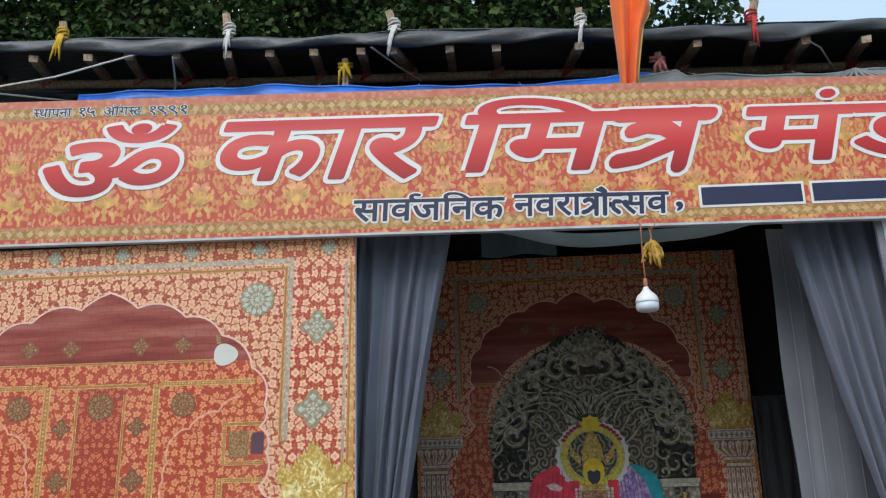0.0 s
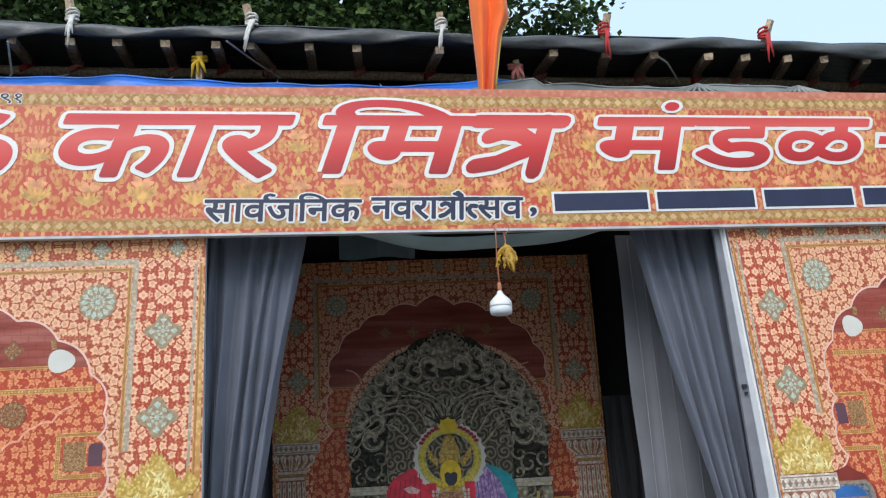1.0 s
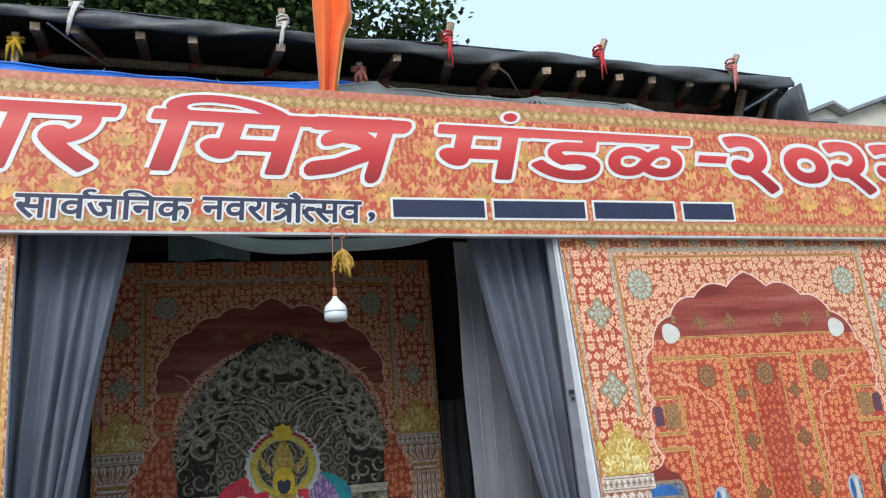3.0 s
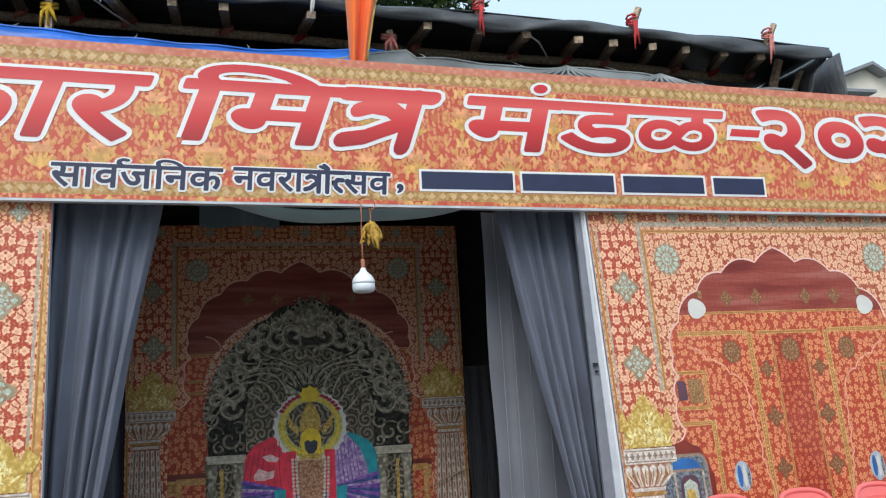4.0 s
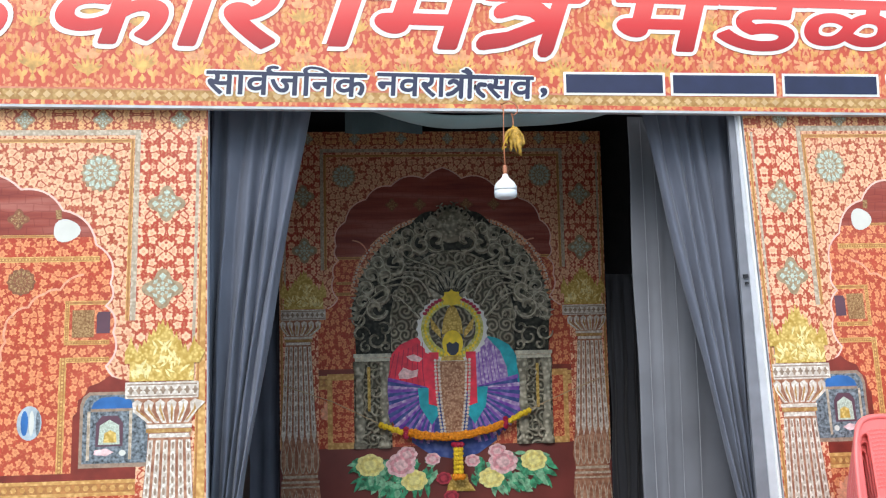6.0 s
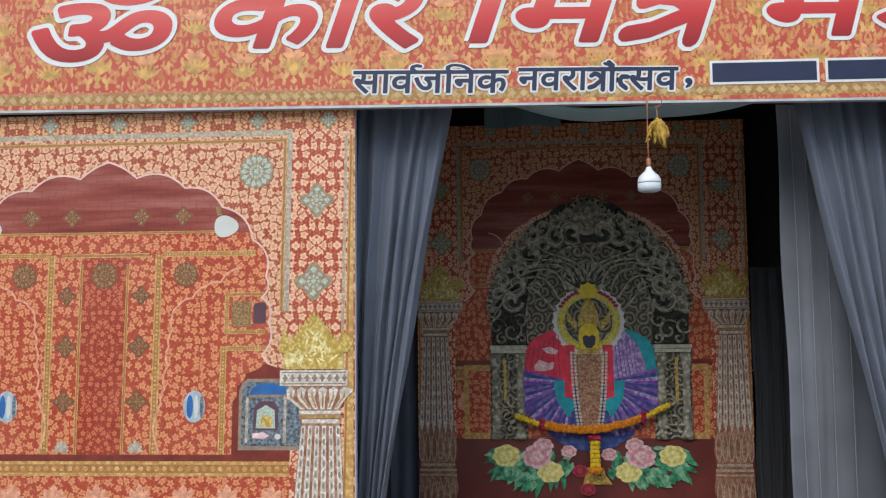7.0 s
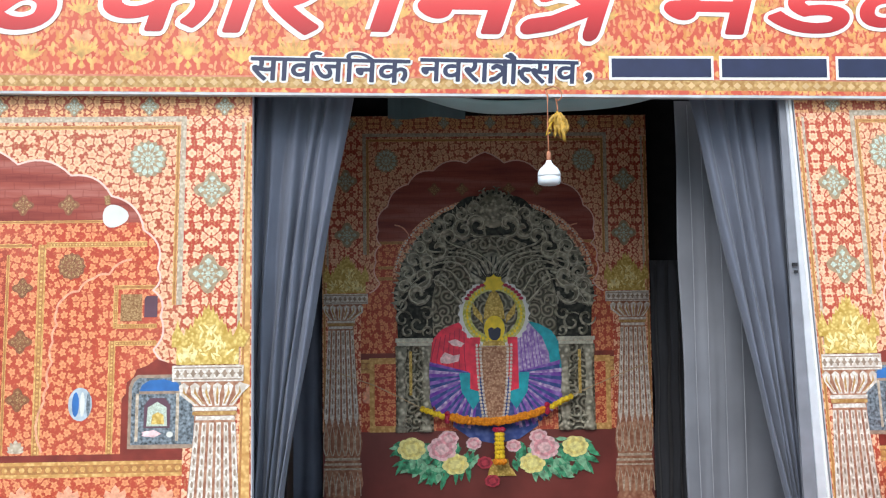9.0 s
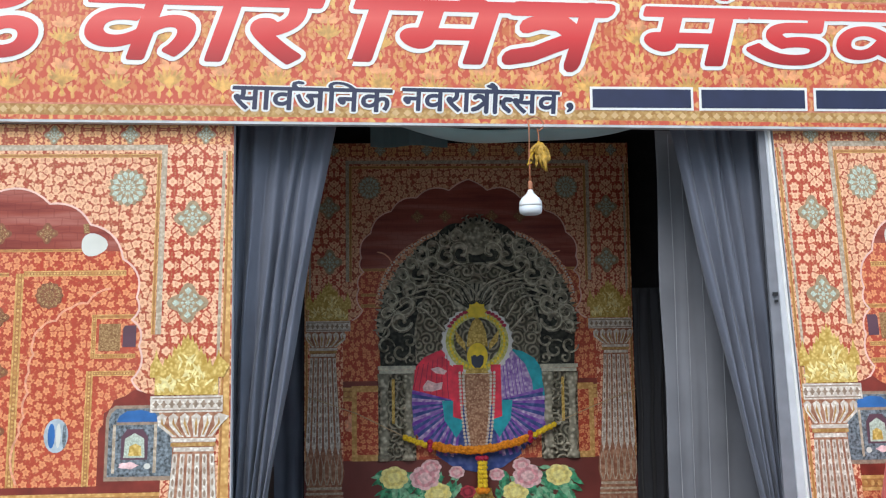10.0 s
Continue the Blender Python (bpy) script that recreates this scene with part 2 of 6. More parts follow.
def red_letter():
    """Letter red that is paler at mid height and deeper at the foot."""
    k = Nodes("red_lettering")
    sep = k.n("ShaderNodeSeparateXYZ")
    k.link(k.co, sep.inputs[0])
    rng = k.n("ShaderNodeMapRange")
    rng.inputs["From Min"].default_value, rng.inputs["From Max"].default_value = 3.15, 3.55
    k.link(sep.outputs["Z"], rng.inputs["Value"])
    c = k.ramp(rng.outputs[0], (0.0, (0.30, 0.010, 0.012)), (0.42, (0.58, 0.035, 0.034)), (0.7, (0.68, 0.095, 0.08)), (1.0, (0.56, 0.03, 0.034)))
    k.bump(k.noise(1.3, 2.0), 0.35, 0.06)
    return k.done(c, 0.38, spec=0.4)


def vault_print():
    """Maroon vault with dim wavering courses, deep red below."""
    k = Nodes("printed_vault")
    rows = k.noise(3.2, 4.0, stretch=(0.5, 1.0, 4.5))
    c = k.ramp(rows, (0.3, (0.17, 0.022, 0.016)), (0.5, (0.29, 0.055, 0.036)), (0.68, (0.38, 0.12, 0.09)))
    brick = k.n("ShaderNodeTexBrick", Scale=6.0)
    brick.inputs["Mortar Size"].default_value = 0.03
    brick.inputs["Mortar Smooth"].default_value = 1.0
    k.link(k.flat(False, None, 0.03, 5.0), brick.inputs["Vector"])
    c = k.mix(k.math("MULTIPLY", brick.outputs["Fac"], 0.35), c, (0.13, 0.014, 0.012))
    k.bump(k.noise(1.6, 2.0), 0.25, 0.03)
    return k.done(c, 0.45, spec=0.35)


M["vault"] = vault_print()
M["curtain"] = cloth("grey_blue_curtain", (0.118, 0.131, 0.172))
M["sheer"] = cloth("grey_sheer", (0.15, 0.155, 0.175))
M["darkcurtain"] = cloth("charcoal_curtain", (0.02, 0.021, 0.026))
M["valance"] = cloth("pale_teal_cloth", (0.30, 0.43, 0.44))
M["tarp"] = tarpaulin("black_tarpaulin", (0.068, 0.071, 0.074), 0.42)
M["bluetarp"] = tarpaulin("blue_tarpaulin", (0.025, 0.15, 0.58), 0.4)
M["greytarp"] = tarpaulin("grey_tarpaulin", (0.20, 0.215, 0.21), 0.5)
M["flag"] = cloth("saffron_flag", (0.86, 0.145, 0.008))
M["wood"] = timber()
M["leaf"] = foliage()
M["banner"] = banner_print()
M["letter"] = red_letter()
def filigree(name, dark, mid, light, scale):
    """Old silver chased with close spirals."""
    k = Nodes(name)
    p = k.flat(False, None, 0.010, 16.0)
    node = k.n("ShaderNodeTexVoronoi", Scale=scale, Randomness=0.85)
    node.voronoi_dimensions = "2D"
    k.link(p, node.inputs["Vector"])
    sep = k.n("ShaderNodeSeparateXYZ")
    k.link(k.vec("SUBTRACT", p, node.outputs["Position"]), sep.inputs[0])
    hue = k.n("ShaderNodeSeparateColor")
    k.link(node.outputs["Color"], hue.inputs[0])
    hand = k.math("SUBTRACT", k.math("MULTIPLY", k.math("GREATER_THAN", hue.outputs[0], 0.5), 2.0), 1.0)
    turn = k.math("MULTIPLY", k.math("ARCTAN2", sep.outputs["Y"], sep.outputs["X"]), hand)
    swirl = k.math("SINE", k.math("ADD", k.math("ADD", turn, k.math("MULTIPLY", node.outputs["Distance"], 17.0)), k.math("MULTIPLY", hue.outputs[1], 6.28)))
    lift = k.math("ADD", k.math("MULTIPLY", swirl, 0.5), 0.5)
    c = k.ramp(lift, (0.18, dark), (0.5, mid), (0.92, light))
    c = k.mix(k.ramp(k.noise(5.0, 3.0), (0.35, 0.0), (0.75, 0.55)), c, dark)
    k.bump(lift, 0.8, 0.02)
    return k.done(c, 0.5, 0.0, 0.4)


M["silver"] = ornate("printed_old_silver", (0.14, 0.13, 0.095), (0.58, 0.535, 0.41), 30.0, 0.40)
M["silverlight"] = plain("printed_pale_silver", (0.54, 0.51, 0.40), 0.40, vary=0.35, scale=30)
M["silverdark"] = ornate("printed_dark_silver", (0.012, 0.013, 0.010), (0.07, 0.07, 0.055), 34.0, 0.6)
M["silverpanel"] = filigree("printed_silver_panel", (0.10, 0.093, 0.066), (0.23, 0.215, 0.16), (0.46, 0.42, 0.315), 10.0)
M["sari_red"] = plain("printed_crimson_silk", (0.78, 0.03, 0.07), 0.5, vary=0.25, scale=14)
M["sari_teal"] = plain("printed_teal_silk", (0.01, 0.34, 0.40), 0.5, vary=0.3, scale=14)
M["sari_violet"] = ornate("printed_violet_silk", (0.15, 0.035, 0.34), (0.34, 0.20, 0.54), 26.0)
M["sari_silver"] = ornate("printed_silver_border", (0.24, 0.13, 0.40), (0.66, 0.54, 0.70), 34.0)
M["beads"] = ornate("printed_bead_strings", (0.26, 0.11, 0.06), (0.60, 0.36, 0.22), 60.0)
M["turmeric"] = plain("printed_turmeric", (0.80, 0.58, 0.02), 0.5, vary=0.15, scale=20)
M["dark_detail"] = plain("printed_dark_detail", (0.02, 0.025, 0.05), 0.4)
M["leafprint"] = plain("printed_leaf_green", (0.05, 0.28, 0.14), 0.5, vary=0.7, scale=30)
M["leafprint2"] = plain("printed_pale_leaf", (0.20, 0.44, 0.26), 0.5, vary=0.5, scale=30)
M["roseprint"] = plain("printed_pink_rose", (0.84, 0.50, 0.50), 0.5, vary=0.35, scale=35)
M["roseprint2"] = plain("printed_deep_rose", (0.72, 0.32, 0.35), 0.5, vary=0.35, scale=35)
M["yellowrose2"] = plain("printed_deep_yellow_rose", (0.76, 0.64, 0.20), 0.5, vary=0.35, scale=35)
M["crimsonrose2"] = plain("printed_dark_rose", (0.26, 0.02, 0.04), 0.5, vary=0.35, scale=35)
M["yellowrose"] = plain("printed_yellow_rose", (0.84, 0.74, 0.28), 0.5, vary=0.25, scale=35)


# ---- mesh helpers ----
def part(name, bm, material, parent=None, label=""):
    me = bpy.data.meshes.new(name)
    bm.to_mesh(me)
    bm.free()
    me.materials.append(M[material] if isinstance(material, str) else material)
    ob = new(name, me)
    if parent:
        ob.parent = parent
    if label:
        ob["label"] = label
    return ob


def smooth(ob):
    for p in ob.data.polygons:
        p.use_smooth = True
    return ob


def thing(name, at, label, category, group="", kind=""):
    ob = new(name)
    ob.location = (0, 0, 0)
    ob.empty_display_size = 0.1
    return tagged(ob, label, category, group, kind)


def box(bm, x0, x1, y0, y1, z0, z1):
    vs = [bm.verts.new((x, y, z)) for x in (x0, x1) for y in (y0, y1) for z in (z0, z1)]
    for f in ((0, 1, 3, 2), (4, 6, 7, 5), (0, 4, 5, 1), (2, 3, 7, 6), (0, 2, 6, 4), (1, 5, 7, 3)):
        bm.faces.new([vs[i] for i in f])
    return vs


def bevelled_box(x0, x1, y0, y1, z0, z1, r=0.01):
    bm = bmesh.new()
    box(bm, x0, x1, y0, y1, z0, z1)
    bmesh.ops.recalc_face_normals(bm, faces=bm.faces[:])
    bmesh.ops.bevel(bm, geom=bm.edges[:], offset=r, segments=2, affect="EDGES")
    return bm


def tube(bm, pts, radius, sides=8, closed=True):
    """A round bar along points; radius is a number or one for each point."""
    pts = [Vector(p) for p in pts]
    rs = radius if isinstance(radius, (list, tuple)) else [radius] * len(pts)
    rings = []
    up = Vector((0.13, 0.21, 1)).normalized()
    for i, p in enumerate(pts):
        d = (pts[min(i + 1, len(pts) - 1)] - pts[max(i - 1, 0)]).normalized()
        a = d.cross(up)
        if a.length < 0.05:
            a = d.cross(Vector((1, 0.1, 0)))
        a.normalize()
        b = d.cross(a)
        rings.append([bm.verts.new(p + rs[i] * (math.cos(k * math.tau / sides) * a + math.sin(k * math.tau / sides) * b)) for k in range(sides)])
    for r0, r1 in zip(rings, rings[1:]):
        for k in range(sides):
            bm.faces.new((r0[k], r0[(k + 1) % sides], r1[(k + 1) % sides], r1[k]))
    if closed:
        bm.faces.new(rings[0][::-1])
        bm.faces.new(rings[-1])


def lathe(bm, profile, cx, cy, sides=20):
    rings = [[bm.verts.new((cx + r * math.cos(k * math.tau / sides), cy + r * math.sin(k * math.tau / sides), z)) for k in range(sides)] for r, z in profile]
    for r0, r1 in zip(rings, rings[1:]):
        for k in range(sides):
            bm.faces.new((r0[k], r0[(k + 1) % sides], r1[(k + 1) % sides], r1[k]))
    bm.faces.new(rings[0][::-1])
    bm.faces.new(rings[-1])


def sheet(bm, f, nu, nv):
    """A grid whose places f(u, v) gives, u and v from 0 to 1."""
    g = [[bm.verts.new(f(i / nu, j / nv)) for j in range(nv + 1)] for i in range(nu + 1)]
    for i in range(nu):
        for j in range(nv):
            bm.faces.new((g[i][j], g[i + 1][j], g[i + 1][j + 1], g[i][j + 1]))


def thick(ob, t):
    md = ob.modifiers.new("thickness", "SOLIDIFY")
    md.thickness, md.offset = t, 0
    return ob


M["goldband"] = ornate("printed_gold_band", (0.34, 0.17, 0.05), (0.56, 0.36, 0.14), 50.0)
M["roseband"] = ornate("printed_rose_stripe", (0.50, 0.15, 0.09), (0.62, 0.26, 0.17), 30.0)
M["lozenge"] = plain("printed_lozenge", (0.58, 0.38, 0.18), 0.5)
M["tuft"] = plain("printed_gold_tuft", (0.60, 0.32, 0.08), 0.36, vary=0.35, scale=25)
M["blossom"] = plain("printed_peach_blossom", (0.70, 0.30, 0.13), 0.36, vary=0.3, scale=25)


def pieces(name, bm, material, parent, label=""):
    """One object for each piece of the mesh that hangs together. Returns the last."""
    bm.verts.ensure_lookup_table()
    seen, ob = set(), None
    for v0 in bm.verts:
        if v0 in seen:
            continue
        todo, mine, seen_faces = [v0], {}, []
        seen.add(v0)
        while todo:
            v = todo.pop()
            mine[v] = len(mine)
            for f in v.link_faces:
                if f not in seen_faces:
                    seen_faces.append(f)
                for w in f.verts:
                    if w not in seen:
                        seen.add(w)
                        todo.append(w)
        one = bmesh.new()
        made = [one.verts.new(v.co) for v in mine]
        for f in seen_faces:
            one.faces.new([made[mine[w]] for w in f.verts])
        ob = part(name, one, material, parent, label)
    bm.free()
    return ob


M["beadgrey"] = plain("printed_bead_shade", (0.30, 0.21, 0.15), 0.5, vary=0.3, scale=40)
M["peachline"] = plain("printed_peach_line", (0.74, 0.33, 0.20), 0.5, vary=0.3, scale=40)
M["teal_deep"] = plain("printed_green_ground", (0.34, 0.24, 0.14), 0.5, vary=0.3, scale=40)
M["olive_deep"] = plain("printed_umber_ground", (0.22, 0.075, 0.03), 0.5, vary=0.3, scale=40)
M["gold_deep"] = plain("printed_gold_hollow", (0.40, 0.17, 0.05), 0.5, vary=0.3, scale=40)
M["greyboard"] = plain("grey_painted_edge", (0.19, 0.195, 0.22), 0.7, vary=0.12)


# ---- flat print: shapes laid a few millimetres over one another ----
class Print:
    """Printed artwork on one upright plane; (u, v) are mapped to x and z by at()."""

    def __init__(self, parent, y, at, pitch=0.0006):
        self.parent, self.y, self.at, self.pitch = parent, y, at, pitch
        self.jit = random.Random(7)

    def place(self, u, v, layer):
        x, z = self.at(u, v)
        return (x, self.y - self.pitch * layer, z)

    def shape(self, bm, pts, layer):
        uv = bm.loops.layers.uv.verify()
        face = bm.faces.new([bm.verts.new(self.place(u, v, layer)) for u, v in pts])
        for corner, p in zip(face.loops, pts):
            corner[uv].uv = p

    def line(self, bm, pts, w, layer, closed=False):
        pts = list(pts) + ([pts[0]] if closed else [])
        left, right = [], []
        for i, (u, v) in enumerate(pts):
            a, b = pts[max(i - 1, 0)], pts[min(i + 1, len(pts) - 1)]
            if closed and i in (0, len(pts) - 1):
                a, b = pts[-2], pts[1]
            d = math.hypot(b[0] - a[0], b[1] - a[1]) or 1.0
            nx, ny = -(b[1] - a[1]) / d * w / 2, (b[0] - a[0]) / d * w / 2
            left.append(bm.verts.new(self.place(u + nx, v + ny, layer)))
            right.append(bm.verts.new(self.place(u - nx, v - ny, layer)))
        for i in range(len(pts) - 1):
            bm.faces.new((left[i], left[i + 1], right[i + 1], right[i]))

    def rect(self, bm, u0, u1, v0, v1, layer):
        self.shape(bm, ((u0, v0), (u1, v0), (u1, v1), (u0, v1)), layer)

    def put(self, name, bm, material, label="", split=True):
        """Links the shapes, each separate piece as an object of its own."""
        return pieces(name, bm, material, self.parent, label) if split else part(name, bm, material, self.parent, label)


def arc(a, b, bulge, n=7):
    """Points from a to b that bulge to the left of the way by a share of its length."""
    mx, my = (a[0] + b[0]) / 2, (a[1] + b[1]) / 2
    dx, dy = b[0] - a[0], b[1] - a[1]
    out = []
    for i in range(n):
        t = i / n
        h = 4 * t * (1 - t) * bulge
        out.append((a[0] + dx * t - dy * h, a[1] + dy * t + dx * h))
    return out


def disc(c, rx, ry, n=20, lobes=0, depth=0.0):
    return [(c[0] + rx * (1 + depth * math.cos(lobes * k * math.tau / n)) * math.cos(k * math.tau / n),
             c[1] + ry * (1 + depth * math.cos(lobes * k * math.tau / n)) * math.sin(k * math.tau / n)) for k in range(n)]


CUSPS = [(0, 2.570), (0.167, 2.475), (0.456, 2.412), (0.678, 2.298), (0.859, 2.109), (0.940, 1.90), (0.918, 1.781), (0.962, 1.640), (0.930, 1.46), (1.023, 1.376)]


def arch_line():
    half = arc(CUSPS[0], CUSPS[1], 0.06)
    for a, b, k in zip(CUSPS[1:], CUSPS[2:], (0.17, 0.17, 0.17, 0.2, 0.22, 0.2, 0.18, -0.1)):
        half += arc(a, b, k)
    half.append(CUSPS[-1])
    return half


def both(pts):
    return [(-u, v) for u, v in pts]


def palace_print(pr, low, high, detail=True, floor=None):
    """The printed palace: spandrel, scalloped arch, gilded room, columns and rosettes."""
    bm = bmesh.new()
    pr.rect(bm, -1.43, 1.43, low, high, 0)
    pr.put("printed_spandrel", bm, "frieze", "red and peach floral print", False)
    for s in (-1, 1):
        bm = bmesh.new()
        a, b = sorted((s * 1.075, s * 1.402))
        pr.shape(bm, ((a, low), (b, low), (b, high - 0.115), (a, high - 0.115)), 0.5)
        pr.put("printed_pilaster", bm, "pilaster", "pale blossoms mirrored on red", False)
    bm = bmesh.new()
    pr.rect(bm, -1.43, 1.43, high - 0.115, high - 0.006, 0.5)
    pr.put("printed_frame_band", bm, "frame_band", "dull gold floral printed band", False)
    half = arch_line()
    ring = [(-u, v) for u, v in half[::-1]] + half[1:]
    bm = bmesh.new()
    pr.shape(bm, ring + [(1.10, 1.376), (1.10, low), (-1.10, low), (-1.10, 1.376)], 1)
    pr.put("printed_room_wall", bm, "inner", "orange-red floral printed wall", False)
    bm = bmesh.new()
    pr.rect(bm, -0.137, 0.137, 0.905, 2.02, 2)
    pr.put("printed_door_leaf", bm, "door_leaf", "deep red printed door leaf", False)
    bm = bmesh.new()
    pr.shape(bm, [p for p in ring if p[1] > (2.15 if detail else 1.80)], 2)
    pr.put("printed_vault", bm, "vault", "dull maroon printed vault")
    bm = bmesh.new()
    pr.line(bm, ring, 0.011, 3.35)
    pr.put("printed_arch_edge", bm, "palepink", "pale scalloped arch outline")
    # stone and gold lines
    bm = bmesh.new()
    for s in (-1, 1):
        pr.rect(bm, min(s * 1.045, s * 1.075), max(s * 1.045, s * 1.075), 1.70, 2.735, 2)
        pr.rect(bm, min(s * 1.375, s * 1.392), max(s * 1.375, s * 1.392), 1.36, 2.70, 2)
    pr.rect(bm, -1.045, 1.045, 2.705, 2.735, 2)
    pr.put("printed_border", bm, "stoneline", "pale grey carved border")
    def moulding(u0, u1, v0, v1, layer=3.0):
        """A gold moulding: two bright edges with a beaded hollow between them."""
        u0, u1 = sorted((u0, u1))
        flatwise = (u1 - u0) > (v1 - v0)
        w = (v1 - v0) if flatwise else (u1 - u0)
        bm = bmesh.new()
        pr.rect(bm, u0, u1, v0, v1, layer)
        pr.put("printed_moulding", bm, "gold_deep", "dull gold printed moulding")
        bm = bmesh.new()
        for a, c in ((0.0, 0.22), (0.78, 1.0)):
            if flatwise:
                pr.rect(bm, u0, u1, v0 + a * w, v0 + c * w, layer + 0.3)
            else:
                pr.rect(bm, u0 + a * w, u0 + c * w, v0, v1, layer + 0.3)
        if w > 0.025:
            n = int(((u1 - u0) if flatwise else (v1 - v0)) / (w * 0.55))
            for k in range(n):
                t = (k + 0.5) / n
                c = (u0 + (u1 - u0) * t, (v0 + v1) / 2) if flatwise else ((u0 + u1) / 2, v0 + (v1 - v0) * t)
                pr.shape(bm, disc(c, w * 0.19, w * 0.19, 6), layer + 0.35)
        pr.put("printed_gilding", bm, "gold", "", False)["kind"] = "stuff"

    for s in (-1, 1):
        moulding(s * 1.022, s * 1.042, 1.70, 2.685, 2)
        moulding(s * 1.402, s * 1.422, low, 2.70, 2)
        moulding(s * 0.296, s * 0.338, 0.905, 2.035)
        moulding(s * 0.128, s * 0.145, 0.905, 1.98)
        if detail:
            moulding(s * 0.338, s * 0.88, 2.018, 2.048)
        for a, c, d, e in ((0.708, 0.733, 1.575, 1.81), (0.733, 0.945, 1.787, 1.81), (0.733, 0.945, 1.575, 1.60), (0.69, 0.726, 0.905, 1.51), (0.726, 0.945, 1.482, 1.51)):
            moulding(s * a, s * c, d, e)
    moulding(-1.022, 1.022, 2.665, 2.685, 2)
    if detail:
        moulding(-0.72, 0.72, 2.15, 2.165)
        moulding(-0.26, 0.26, 2.018, 2.04)
    moulding(-1.10, 1.10, 0.785, 0.868)
    bm = bmesh.new()
    pr.rect(bm, -1.10, 1.10, 0.868, 0.905, 3)
    if detail:
        for s in (-1, 1):
            niche = [(0.768, 0.905), (0.768, 1.20), (0.79, 1.225), (0.792, 1.285), (0.825, 1.31), (0.845, 1.355), (0.90, 1.375), (0.95, 1.41), (1.02, 1.385), (1.10, 1.375), (1.10, 0.905)]
            pr.shape(bm, [(s * u, v) for u, v in niche], 3.5)
    pr.put("printed_niche", bm, "maroon", "dark maroon niche")
    bm = bmesh.new()
    for s in (-1, 1):
        lobes = [(0.80, 1.95), (0.68, 1.87), (0.60, 1.85), (0.52, 1.78), (0.44, 1.74), (0.405, 1.67), (0.41, 1.60), (0.39, 1.51), (0.39, 1.40), (0.375, 1.27), (0.355, 1.19), (0.352, 0.92)]
        line = []
        for a, b in zip(lobes, lobes[1:]):
            line += arc(a, b, -0.14, 4)
        pr.line(bm, [(s * u, v) for u, v in line + [lobes[-1]]], 0.012, 3.65)
    pr.put("printed_lobed_line", bm, "peachline")
    for s in (-1, 1) if detail else ():
        def piece(name, mat, layer, *pts):
            bm = bmesh.new()
            pr.shape(bm, [(s * u, v) for u, v in pts], layer)
            pr.put(name, bm, mat)

        piece("printed_window", "beadgrey", 4, (0.805, 0.93), (1.16, 0.93), (1.16, 1.325), (0.85, 1.325), (0.82, 1.30), (0.805, 1.26))
        piece("printed_window_view", "skyprint", 5, (0.822, 0.952), (1.16, 0.952), (1.16, 1.308), (0.86, 1.308), (0.834, 1.285), (0.822, 1.25))
        piece("printed_blue_sky", "blue", 6, (0.862, 1.235), (0.875, 1.27), (0.915, 1.295), (0.99, 1.30), (1.06, 1.285), (1.10, 1.235))
        piece("printed_sill", "beadgrey", 6.2, (0.862, 1.222), (1.12, 1.222), (1.12, 1.237), (0.862, 1.237))
        for c in (0.852, 1.068):
            piece("printed_post", "stoneline", 6.3, (c - 0.008, 0.97), (c + 0.008, 0.97), (c + 0.008, 1.225), (c - 0.008, 1.225))
        piece("printed_shrine", "violet", 6, (0.89, 1.04), (1.03, 1.04), (1.03, 1.16), (1.0, 1.20), (0.92, 1.20), (0.89, 1.16))
        piece("printed_shrine_core", "teal", 7, (0.905, 1.05), (1.015, 1.05), (1.01, 1.15), (0.96, 1.18), (0.91, 1.15))
        piece("printed_shrine_gold", "gilt", 8, (0.93, 1.06), (1.0, 1.06), (0.995, 1.11), (0.965, 1.125), (0.935, 1.11))
        piece("printed_offering", "roseprint", 6, *disc((0.93, 1.01), 0.05, 0.018, 14, 5, 0.15))
        piece("printed_offering", "glow", 7, *disc((1.03, 1.005), 0.018, 0.016, 12))
        piece("printed_dusk_window", "violet", 4, (0.875, 1.635), (0.945, 1.635), (0.945, 1.75), (0.885, 1.75), (0.875, 1.735))
        piece("printed_square_field", "olive", 3.5, (0.748, 1.615), (0.862, 1.615), (0.862, 1.76), (0.748, 1.76))
    for s in (-1, 1):
        bm = bmesh.new()
        pr.shape(bm, disc((s * 0.548, 1.172), 0.064, 0.09, 18), 4)
        pr.put("printed_oval", bm, "paneprint", "pale blue oval pane")
        for du, w, mat in ((-0.024, 0.019, "blue"), (0.012, 0.013, "glow"), (0.044, 0.011, "skyprint")):
            bm = bmesh.new()
            pr.shape(bm, disc((s * 0.548 + du, 1.172), w, 0.066, 14), 5)
            pr.put("printed_reflection_stripe", bm, mat)
